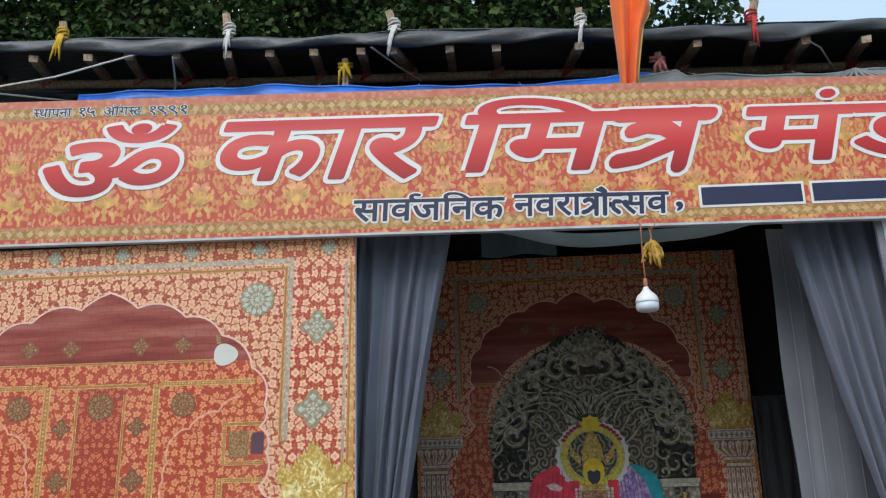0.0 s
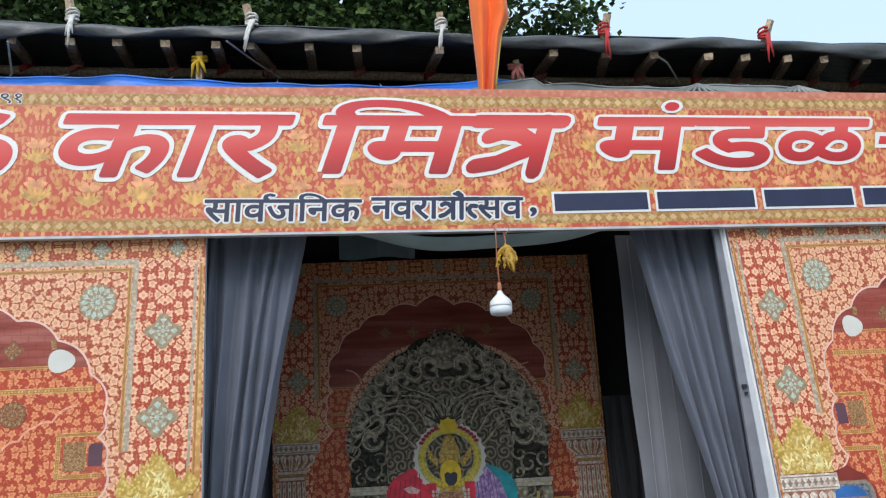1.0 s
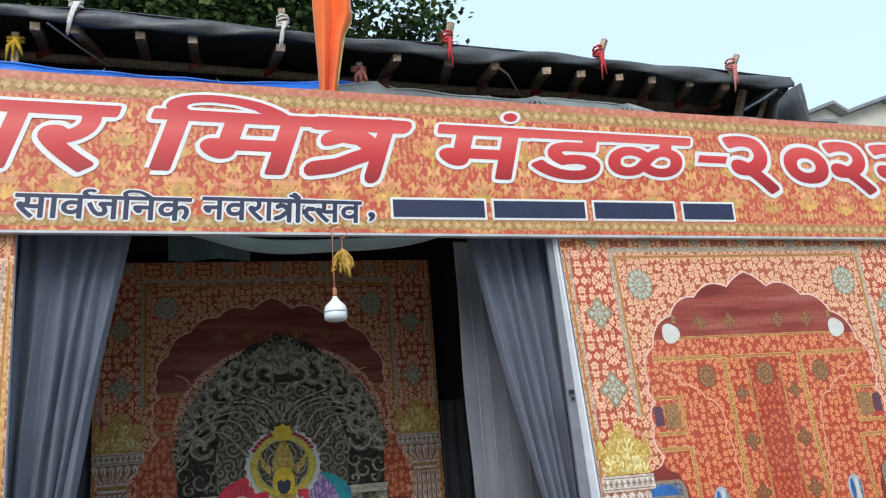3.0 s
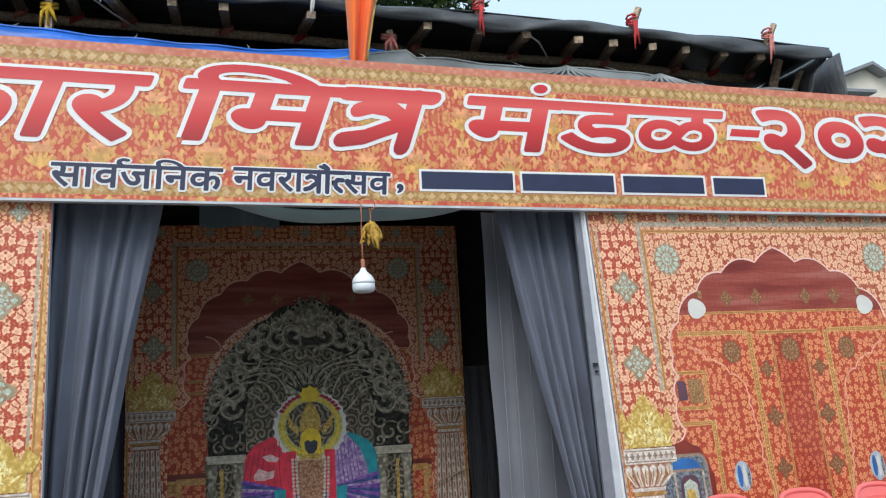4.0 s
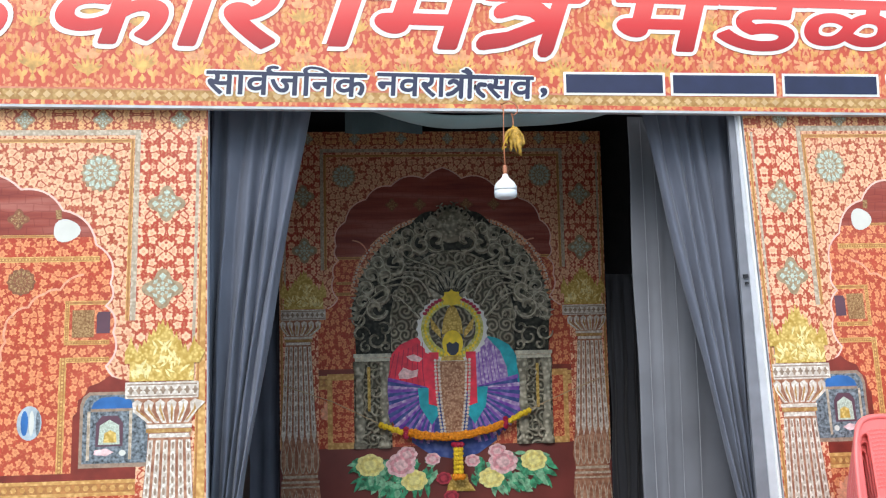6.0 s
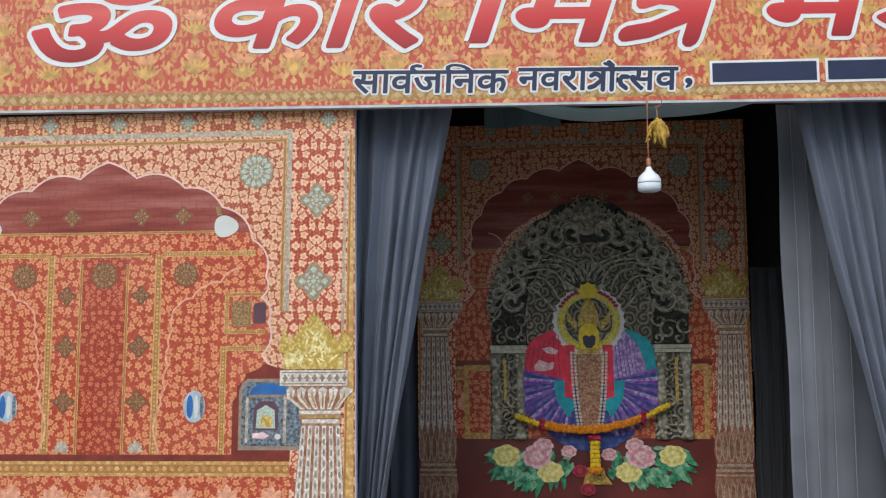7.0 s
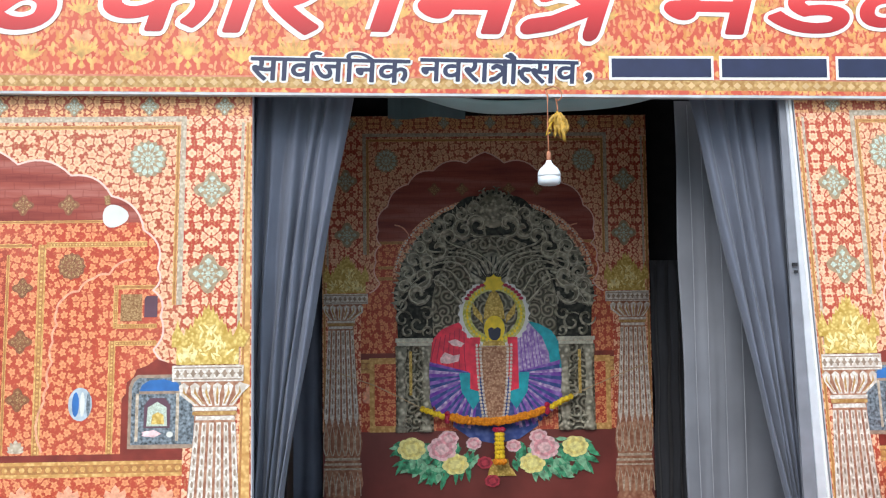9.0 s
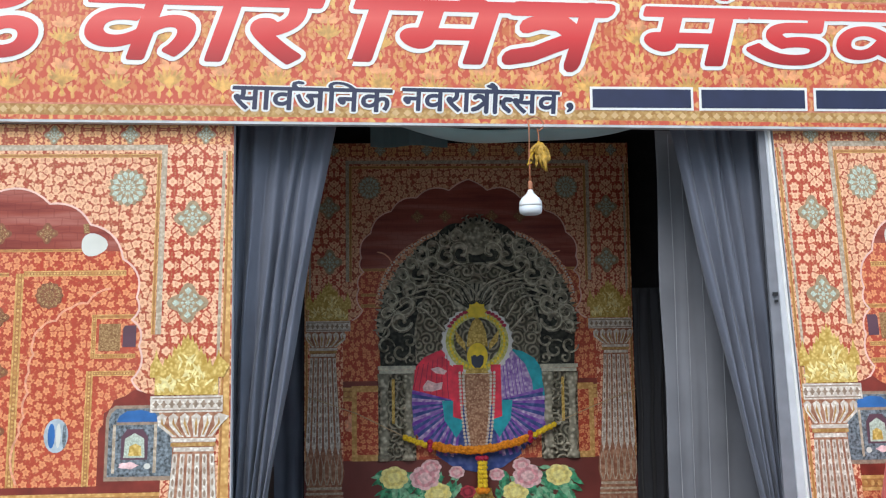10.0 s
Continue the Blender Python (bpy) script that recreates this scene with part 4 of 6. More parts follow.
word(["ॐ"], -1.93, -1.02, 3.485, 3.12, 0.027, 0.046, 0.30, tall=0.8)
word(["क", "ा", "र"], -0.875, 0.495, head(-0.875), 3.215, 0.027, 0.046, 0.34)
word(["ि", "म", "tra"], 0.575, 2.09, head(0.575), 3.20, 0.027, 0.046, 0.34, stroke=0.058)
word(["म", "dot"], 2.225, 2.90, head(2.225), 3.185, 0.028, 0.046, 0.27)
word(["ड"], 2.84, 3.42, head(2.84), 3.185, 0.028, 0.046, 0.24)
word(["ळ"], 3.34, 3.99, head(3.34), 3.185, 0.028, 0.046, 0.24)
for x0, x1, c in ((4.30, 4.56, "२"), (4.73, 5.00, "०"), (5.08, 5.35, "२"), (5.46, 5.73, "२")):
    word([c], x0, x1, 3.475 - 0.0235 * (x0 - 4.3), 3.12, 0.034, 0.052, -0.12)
bm = bmesh.new()
bm2 = bmesh.new()
for b, g, d in ((bm, 0.0, 0.0068), (bm2, 0.026, 0.0052)):
    b.faces.new([b.verts.new((x, -0.06 - d, z - 0.0235 * (x - 4.03))) for x, z in ((4.03 - g, 3.30 - g), (4.24 + g, 3.30 - g), (4.26 + g, 3.35 + g), (4.05 - g, 3.35 + g))])
dash = part("dash", bm, "letter", banner)
part("letter_rim", bm2, "white", dash)

SUB = dict(bold=0.020, rim=0.055, slant=0.06, stroke=0.045, material="navy", name="small_lettering")
word(["स", "ा", "व", "reph", "ज", "ि", "न", "क"], 0.0, 0.872, 3.045, 2.922, **SUB)
word(["न", "व", "र", "ा", "tra", "au", "half_ta", "स", "व"], 0.925, 1.80, 3.034, 2.912, **SUB)
word([","], 1.840, 1.880, 3.05, 2.925, **SUB)
# a name, kept as plain bars
for x0, x1 in ((1.985, 2.54), (2.60, 3.19), (3.255, 3.805), (3.875, 4.235)):
    b1, b2 = bmesh.new(), bmesh.new()
    for b, g, d in ((b1, 0.0, 0.0068), (b2, 0.014, 0.0052)):
        b.faces.new([b.verts.new((x, -0.06 - d, z - 0.006 * (x - 2))) for x, z in ((x0 - g, 2.925 - g), (x1 + g, 2.925 - g), (x1 + g, 3.03 + g), (x0 - g, 3.03 + g))])
    bar = part("text_bar", b1, "navy", banner, "navy bar in place of a name")
    part("bar_rim", b2, "white", bar)
TINY = dict(bold=0.012, rim=0.055, slant=0.05, stroke=0.04, material="navy", name="tiny_lettering")
word(["half_sa", "थ", "ा", "प", "न", "ा"], -1.975, -1.735, 3.727, 3.672, **TINY)
word(["१", "५"], -1.69, -1.58, 3.722, 3.668, **TINY)
word(["ऑ", "ग", "half_sa", "ट"], -1.535, -1.295, 3.715, 3.662, **TINY)
word(["१", "९", "९", "१"], -1.25, -1.015, 3.708, 3.655, **TINY)

# metal strip under the banner
bm = bmesh.new()
vs = box(bm, B0 + 0.02, B1, -0.066, -0.02, 0.006, 0.02)
for v in vs:
    v.co.z += zb(v.co.x) - 0.022
tagged(part("metal_strip", bm, "alu"), "thin aluminium strip under the banner", "strip", kind="structure")

M["seam"] = plain("seam_thread", (0.26, 0.26, 0.28), 0.8)
M["halo"] = ornate("printed_flower_ring", (0.42, 0.40, 0.05), (0.70, 0.66, 0.30), 50.0)
M["crowngold"] = ornate("printed_dull_gold", (0.38, 0.24, 0.04), (0.74, 0.54, 0.16), 60.0)
M["sari_blue"] = ornate("printed_blue_silk", (0.03, 0.06, 0.22), (0.10, 0.14, 0.36), 24.0)
M["crimsonrose"] = plain("printed_crimson_rose", (0.42, 0.04, 0.06), 0.4, vary=0.35, scale=35)
M["darkteal"] = cloth("dark_teal_cloth", (0.05, 0.08, 0.085))


# ---- shrine room ----
back = thing("shrine_backdrop", None, "printed palace backdrop with a silver throne arch, in shade", "backdrop print")


def back_at(u, v):
    z = 3.054 + (v - 2.72) * 0.955 if v > 1.0 else 0.10 + v * 1.3114
    return (1.457 + 0.928 * u, z)


bm = bmesh.new()
box(bm, 0.12, 2.79, 2.206, 2.24, 0.10, 3.22)
part("backing_board", bm, "black", back)
palace_print(Print(back, 2.2, back_at), 0.0, 2.884, detail=False, floor=0.43)

flat = Print(back, 2.2, lambda u, v: (u, v), 0.0016)
bm = bmesh.new()
for s in (-1, 1):
    a, b = sorted((1.475 + s * 0.72, 1.475 + s * 0.97))
    flat.rect(bm, a, b, 0.66, 1.25, 5)
flat.put("printed_dado_panel", bm, "gold", "gold-framed orange printed panel")
bm = bmesh.new()
for s in (-1, 1):
    a, b = sorted((1.475 + s * 0.76, 1.475 + s * 0.93))
    flat.rect(bm, a, b, 0.71, 1.20, 6)
flat.put("printed_dado_field", bm, "inner", "", False)

# throne arch in low relief
CX, CZ = 1.515, 1.66
arch = part("throne_arch", bmesh.new(), "silverdark", back, "dark silver throne arch with scrollwork")
bm = bmesh.new()
ring = []
for k in range(61):
    a = math.pi * k / 60
    r = 1 + 0.035 * abs(math.sin(a * 11))
    ring.append((CX + 0.79 * r * math.cos(a), CZ + (0.80 + 0.10 * math.sin(a) ** 6) * r * math.sin(a)))
ring += [(CX - 0.78, 1.40), (CX + 0.78, 1.40)]
flat.shape(bm, ring, 7)
part("plate", bm, "silverdark", arch)
bm = bmesh.new()
flat.shape(bm, [(CX + 0.82 * math.cos(math.pi * k / 40), 1.88 + 0.66 * math.sin(math.pi * k / 40)) for k in range(41)], 5)
flat.put("printed_arc_band", bm, "frieze", "red floral printed arc over the throne", False)
bm = bmesh.new()
for rx, rz in ((0.80, 0.64), (0.74, 0.585)):
    for k in range(4, 77):
        a = math.pi * k / 80
        flat.shape(bm, disc((CX + rx * math.cos(a), 1.88 + rz * math.sin(a)), 0.009, 0.009, 7), 6)
flat.put("printed_pearl_arc", bm, "stone", "rows of pale printed pearls", False)["kind"] = "stuff"
bm = bmesh.new()
flat.shape(bm, [(CX + 0.50 * math.cos(math.pi * k / 30), 1.62 + 0.60 * math.sin(math.pi * k / 30)) for k in range(31)] + [(CX - 0.50, 1.42), (CX + 0.50, 1.42)], 8)
part("inner_plate", bm, "silverpanel", arch)
bm = bmesh.new()
for rr, w in ((0.50, 0.009),):
    tube(bm, [(CX + rr * math.cos(math.pi * k / 40), 2.168, 1.62 + (rr + 0.10) * math.sin(math.pi * k / 40)) for k in range(41)], [w] * 41, 6)
part("inner_ring", bm, "silver", arch)


def scroll(bm, cx, cz, r, turn, start, y, w=0.011, n=18, shine=None):
    """A curling leaf; shine takes a narrow pale strip, a drawn highlight, along its crown."""
    pts, rad, top, thin = [], [], [], []
    for i in range(n):
        t = i / (n - 1)
        a = start + turn * t * 4.4 * math.pi / 2
        rr = r * (1 - 0.80 * t)
        c, q = math.cos(a), math.sin(a)
        width = w * (0.35 + 1.9 * t * (1 - t))
        pts.append((cx + rr * c, y - 0.006 * t, cz + rr * q))
        rad.append(width)
        top.append((cx + (rr + 0.35 * width) * c - 0.2 * width, y - 0.006 * t - 0.9 * width, cz + (rr + 0.35 * width) * q + 0.2 * width))
        thin.append(width * 0.20)
    tube(bm, pts, rad, 6)
    if shine is not None:
        tube(shine, top, thin, 5)


rng = random.Random(21)
# glint gathers pale strips that stand in for highlights on scrolls and stems
glint = bmesh.new()
for row, (r, n, size) in enumerate(((0.735, 21, 0.058), (0.62, 15, 0.082), (0.47, 9, 0.06))):
    bm = bmesh.new()
    for k in range(n):
        a = math.radians(3 + 174 * (k + 0.5 * (row % 2)) / n)
        if abs(a - math.pi / 2) < 0.2 and row < 2:
            continue
        x, z = CX + r * math.cos(a), CZ + (r + 0.02) * math.sin(a) * 1.04
        side = 1 if a < math.pi / 2 else -1
        scroll(bm, x, z, size * rng.uniform(0.9, 1.25), side * (1 if (k + row) % 2 else -1), a + rng.uniform(-0.4, 0.4) + (0 if k % 2 else math.pi), 2.178, (0.034, 0.038, 0.016)[row], shine=glint)
    pieces("scroll", bm, "silver", arch, "curling silver tendril")
bm = bmesh.new()
for s in (-1, 1):
    for k in range(6):
        pts = []
        for i in range(16):
            t = i / 15
            a = math.radians(4 + k * 14 + 20 * math.sin(t * 3.4 + 0.4 * k))
            r = 0.26 + 0.50 * t
            pts.append((CX + s * r * math.cos(a), 2.164, CZ + r * math.sin(a)))
        tube(bm, pts, [0.013 * (1 - 0.5 * i / 15) for i in range(16)], 6)
        tube(glint, [(x - 0.003, y - 0.011, z + 0.003) for x, y, z in pts], [0.0042 * (1 - 0.5 * i / 15) for i in range(16)], 5)
pieces("stem", bm, "silver", arch, "branching silver stem")
part("drawn_highlight", glint, "silverlight", arch, "pale strips drawn as highlights on the scrollwork")["kind"] = "stuff"
bm = bmesh.new()
for k in range(80):
    a, r = math.radians(rng.uniform(3, 177)), rng.uniform(0.50, 0.79)
    x, z = CX + r * math.cos(a), CZ + r * math.sin(a) * 1.02
    t, ln = a + rng.uniform(-1.2, 1.2), rng.uniform(0.045, 0.09)
    ca, sa = math.cos(t), math.sin(t)
    flat.shape(bm, [(x + p * ca - q * sa, z + p * sa + q * ca) for p, q in ((0, 0), (ln * 0.4, ln * 0.24), (ln, 0.01), (ln * 0.4, -ln * 0.24))], 9 + 0.01 * k)
part("foliage", bm, "silver", arch, "small silver leaves")["kind"] = "stuff"
bm = bmesh.new()
for k in range(64):
    a = math.radians(2 + 176 * k / 63)
    x, z = CX + 0.775 * math.cos(a), CZ + 0.80 * math.sin(a)
    d = 0.05 + 0.02 * (k % 2)
    ca, sa = math.cos(a), math.sin(a)
    flat.shape(bm, [(x - sa * 0.022, z + ca * 0.022), (x + ca * d, z + sa * d), (x + sa * 0.022, z - ca * 0.022), (x - ca * 0.03, z - sa * 0.03)], 9 + 0.3 * (k % 2))
part("leaf_edge", bm, "silver", arch)
bm = bmesh.new()
for s in (-1, 1):
    for i, (dx, dz, r) in enumerate(((0.74, 1.56, 0.075), (0.62, 1.52, 0.085), (0.70, 1.46, 0.05), (0.55, 1.60, 0.06), (0.75, 1.68, 0.06), (0.54, 1.46, 0.045))):
        scroll(bm, CX + s * dx, dz, r, s * (1 if i % 2 else -1), 0.8 * i, 2.166, 0.014)
    for i, (dx, dz, r) in enumerate(((0.62, 1.24, 0.05), (0.63, 1.10, 0.055), (0.61, 0.96, 0.06), (0.64, 0.82, 0.06), (0.60, 0.72, 0.05), (0.70, 0.74, 0.05))):
        scroll(bm, CX + s * dx, dz, r, s * (1 if i % 2 else -1), 1.1 * i, 2.164, 0.013)
pieces("scroll", bm, "silver", arch, "curling silver tendril")
# boss at the crown, kept plain
bm = bmesh.new()
bmesh.ops.create_uvsphere(bm, u_segments=18, v_segments=12, radius=1.0)
for v in bm.verts:
    v.co = Vector((CX + v.co.x * 0.13, 2.17 + v.co.y * 0.035, 2.42 + v.co.z * 0.135))
smooth(part("boss", bm, "silver", arch, "plain dark silver boss"))
bm = bmesh.new()
for k in range(13):
    a = math.radians(-20 + 220 * k / 12)
    scroll(bm, CX + 0.155 * math.cos(a), 2.43 + 0.15 * math.sin(a), 0.042, 1 if k % 2 else -1, a, 2.16, 0.011)
for k in range(7):
    a = math.tau * k / 7
    scroll(bm, CX + 0.07 * math.cos(a), 2.43 + 0.07 * math.sin(a), 0.032, 1 if k % 2 else -1, a, 2.138, 0.009)
pieces("boss_scroll", bm, "silver", arch)
# ledge and pilasters
for s in (-1, 1):
    a, b = sorted((CX + s * 0.50, CX + s * 0.80))
    bm = bmesh.new()
    box(bm, a, b, 2.15, 2.18, 1.375, 1.405)
    box(bm, a + 0.01, b - 0.01, 2.16, 2.18, 1.345, 1.372)
    part("ledge", bm, "silverlight", arch)
    bm = bmesh.new()
    flat.rect(bm, a, b, 0.66, 1.345, 7)
    part("side_plate", bm, "silverpanel", arch)
    for c in (0.755, 0.56):
        bm = bmesh.new()
        prof = [(0.05, 0.66), (0.05, 0.70), (0.03, 0.73), (0.04, 0.80), (0.045, 0.86), (0.028, 0.93), (0.036, 1.0), (0.026, 1.10), (0.03, 1.2), (0.045, 1.27), (0.05, 1.34)]
        lathe(bm, prof, CX + s * c, 2.172, 12)
        for v in bm.verts:
            v.co.y = 2.176 + (v.co.y - 2.172) * 0.35
        smooth(part("pilaster", bm, "silver", arch))
    bm = bmesh.new()
    flat.rect(bm, CX + s * 0.68 - 0.012, CX + s * 0.68 + 0.012, 0.95, 1.30, 9)
    flat.rect(bm, CX + s * 0.515 - 0.012, CX + s * 0.515 + 0.012, 0.95, 1.34, 9)
    part("gilt_bar", bm, "gilt", arch)


# draped figure on the print, as plain shapes
def P(cx, cy):
    return (1.505 + (cx - 413) / 347, 1.44 - (cy - 478) / 347)


def figure(name, polys, mat, layer, label=""):
    bm = bmesh.new()
    for q in polys:
        flat.shape(bm, [P(*p) for p in q], layer)
    return flat.put(name, bm, mat, label)


figure("halo_ring", [disc((415, 425), 99, 96, 80, 26, 0.035)], "white", 11, "white flower ring")
figure("halo_field", [disc((415, 425), 88, 86, 30)], "halo", 12, "yellow-green flower ring")
figure("halo_core", [disc((415, 424), 66, 64, 30)], "silverpanel", 13)
bm = bmesh.new()
for k in range(44):
    a = math.tau * k / 44
    flat.shape(bm, [P(*p) for p in disc((415 + 76 * math.cos(a), 425 - 74 * math.sin(a)), 4.2, 5.5, 6)], 12.6)
flat.put("halo_bud", bm, "turmeric", "", False)["kind"] = "stuff"
bm = bmesh.new()
for k in range(17):
    a = math.radians(30 + 120 * k / 16)
    c = (415 + 88 * math.cos(a), 425 - 86 * math.sin(a))
    flat.shape(bm, [P(*p) for p in disc(c, 7, 5, 8)], 13)
flat.put("halo_petals", bm, "crimson")
fan = [(345, 320)] + [(410 + 66 * math.cos(math.radians(a)), 318 - 62 * math.sin(math.radians(a)) * (1 + 0.04 * (k % 2))) for k, a in enumerate(range(180, -1, -9))] + [(440, 345), (380, 345)]
figure("fan_crest", [fan], "silver", 12, "ribbed silver fan crest")
bm = bmesh.new()
for k in range(13):
    a = math.radians(12 + 156 * k / 12)
    flat.line(bm, [P(410 + 18 * math.cos(a), 335 - 14 * math.sin(a)), P(410 + 60 * math.cos(a), 318 - 55 * math.sin(a))], 0.013, 13)
flat.put("fan_rib", bm, "silverdark")
figure("yellow_flower", [disc((415, 340), 26, 22, 24, 8, 0.16)], "turmeric", 14)
figure("crown", [[(385, 440), (390, 400), (402, 370), (415, 358), (428, 370), (440, 400), (445, 440)]], "crowngold", 14, "dull gold crown")
for s in (-1, 1):
    figure("crown_plume", [[(415 + s * 32, 452), (415 + s * 58, 425), (415 + s * 62, 392), (415 + s * 48, 410), (415 + s * 34, 430)]], "crowngold", 14)
figure("face_plate", [disc((415, 466), 29, 36, 24)], "turmeric", 15, "plain yellow plate")
figure("veil", [[(397, 468), (406, 462), (415, 467), (424, 462), (433, 468), (431, 488), (422, 499), (408, 499), (399, 488)]], "dark_detail", 16)
figure("lower_skirt", [[(296, 735), (350, 772), (413, 784), (480, 772), (534, 735), (520, 640), (480, 600), (345, 600), (310, 640)]], "sari_blue", 9)
figure("shawl", [[(326, 444), (300, 453), (266, 468), (243, 494), (228, 538), (212, 582), (262, 590), (310, 584), (350, 590), (372, 500), (352, 466)]], "sari_red", 10, "crimson silk shawl")
figure("shawl", [[(455, 500), (480, 466), (504, 448), (540, 456), (572, 474), (592, 505), (604, 545), (612, 584), (540, 592), (480, 590)]], "sari_silver", 10, "silver-violet silk shawl")
figure("shawl", [[(508, 446), (540, 454), (574, 473), (596, 505), (608, 545), (618, 580), (572, 588), (566, 535), (548, 490), (526, 466)]], "sari_teal", 11, "teal silk shawl")
for s in (-1, 1):
    for k in range(24):
        a0, a1 = math.radians(167 + k * 4.0), math.radians(167 + (k + 1) * 4.0)
        c = (413 - s * 42, 592)
        r1 = 158 - 1.6 * abs(k - 8) - 5 * (k % 2)
        pts = [(c[0] + s * 30 * math.cos(a0), c[1] - 30 * math.sin(a0)), (c[0] + s * r1 * math.cos(a0), c[1] - r1 * math.sin(a0) * 1.12), (c[0] + s * r1 * math.cos(a1), c[1] - r1 * math.sin(a1) * 1.12), (c[0] + s * 30 * math.cos(a1), c[1] - 30 * math.sin(a1))]
        figure("pleat", [pts], ("sari_violet", "sari_blue", "sari_silver", "sari_violet", "sari_blue")[k % 5], 11.7 + 0.4 * (k % 2))
    figure("pleat_inner", [[(413 - s * 46, 588), (413 - s * 98, 588), (413 - s * 92, 640), (413 - s * 60, 690), (413 - s * 40, 660)]], "sari_teal", 13)
    figure("bodice", [[(413 - s * 38, 490), (413 - s * 66, 490), (413 - s * 68, 632), (413 - s * 42, 640)]], "sari_red", 14)
bm = bmesh.new()
for k in range(7):
    flat.line(bm, [P(252 + 13 * k, 492 - 5 * k), P(240 + 15 * k, 540), P(232 + 17 * k, 584)], 0.006, 11.5)
flat.put("shawl_fold", bm, "crimson")
bm = bmesh.new()
flat.shape(bm, [P(*p) for p in ((262, 548), (276, 530), (300, 540), (318, 536), (314, 556), (288, 562), (264, 560))], 12)
flat.shape(bm, [P(*p) for p in ((284, 500), (306, 494), (330, 506), (322, 516), (298, 512))], 12)
flat.put("silk_sheen", bm, "roseprint")
bm = bmesh.new()
for k in range(6):
    flat.line(bm, [P(486 + 9 * k, 486 - 4 * k), P(490 + 10 * k, 535), P(494 + 11 * k, 582)], 0.007, 10.6)
flat.put("shawl_fold", bm, "sari_violet")
figure("bead_panel", [[(368, 515), (458, 515), (446, 640), (438, 716), (388, 716), (380, 640)]], "beads", 15, "brown beaded front panel")
bm = bmesh.new()
for s in (-1, 1):
    for off in (38, 48):
        for k in range(22):
            t = k / 21
            c = (413 - s * (off - 16 * t * t), 512 + 205 * t)
            flat.shape(bm, [P(*p) for p in disc(c, 4, 4.5, 8)], 17)
flat.put("pearl_string", bm, "stone", "strings of pale pearls", False)["kind"] = "stuff"
figure("collar", [[(385, 500), (440, 500), (446, 514), (380, 514)]], "crowngold", 16)
figure("plinth", [[(390, 872), (470, 872), (460, 856), (452, 848), (448, 826), (402, 826), (398, 848), (394, 856)]], "crowngold", 12, "small gilt plinth")


def rose(cx, cy, r, mat, name):
    """A printed rose: three whorls of petals in two tones."""
    whole = None
    for k, (n, rr, l) in enumerate(((7, 1.0, 14), (6, 0.70, 14.8), (4, 0.36, 15.6))):
        bm = bmesh.new()
        for i in range(n):
            a = math.tau * (i + 0.37 * k) / n + 0.3 * math.sin(cx)
            c = (cx + r * rr * 0.58 * math.cos(a), cy - r * rr * 0.5 * math.sin(a))
            flat.shape(bm, [P(*p) for p in disc(c, r * 0.44 * (1.1 - 0.22 * k), r * 0.38 * (1.1 - 0.2 * k), 12, 2, 0.12)], l + 0.08 * i)
        ob = part("petal_whorl" if whole else name, bm, mat + "2" if k == 1 else mat, whole or back)
        whole = whole or ob


rng = random.Random(8)
leaves = (bmesh.new(), bmesh.new())
for k in range(330):
    s = rng.choice((-1, 1))
    cx, cy = 413 + s * rng.uniform(45, 258), rng.uniform(772, 872)
    if cy > 828 + 45 * (1 - abs(abs(cx - 413) - 150) / 115):
        continue
    a = rng.uniform(-0.9, 0.9) + (math.pi if s < 0 else 0) - 0.8 * s
    ln, w = rng.uniform(28, 48), rng.uniform(5.5, 9.5)
    ca, sa = math.cos(a), -math.sin(a)
    pts = [(cx + p * ca - q * sa, cy + p * sa + q * ca) for p, q in ((0, 0), (ln * 0.35, w), (ln * 0.7, w * 0.7), (ln, 0), (ln * 0.7, -w * 0.7), (ln * 0.35, -w))]
    flat.shape(leaves[k % 3 == 0], [P(*p) for p in pts], 12.2 + 0.004 * k)
flat.put("printed_leaf", leaves[0], "leafprint", "green printed leaves", False)["kind"] = "stuff"
flat.put("printed_pale_leaf", leaves[1], "leafprint2", "pale green printed leaves", False)["kind"] = "stuff"
for x, y, r, m in ((-232, 794, 36, "yellowrose"), (-148, 796, 38, "roseprint"), (-130, 768, 26, "roseprint"), (-112, 838, 34, "yellowrose"), (222, 794, 34, "yellowrose"), (136, 796, 38, "roseprint"), (120, 766, 24, "roseprint"), (102, 838, 33, "yellowrose"), (-60, 782, 20, "roseprint"), (50, 790, 20, "roseprint"), (-30, 835, 20, "crimsonrose"), (-10, 885, 20, "crimsonrose")):
    rose(413 + x, y, r, m, "printed_rose")

# marigold garland hung before the backdrop
garland = thing("garland", None, "orange marigold garland with a hanging pendant", "garland")
rng = random.Random(4)


def bloom(bm, c, r):
    m = Matrix.Translation(c) @ Matrix.Diagonal((r, r * 0.9, r, 1)) @ Euler((rng.uniform(0, 3), rng.uniform(0, 3), 0)).to_matrix().to_4x4()
    got = bmesh.ops.create_icosphere(bm, subdivisions=2, radius=1.0, matrix=m)
    for v in got["verts"]:
        v.co += (v.co - Vector(c)) * rng.uniform(-0.16, 0.16)


def chain(t):
    x = 0.93 + 1.17 * t
    return Vector((x, 2.09, 0.745 + 0.60 * (t - 0.47) ** 2 + 0.05 * (t - 0.47)))


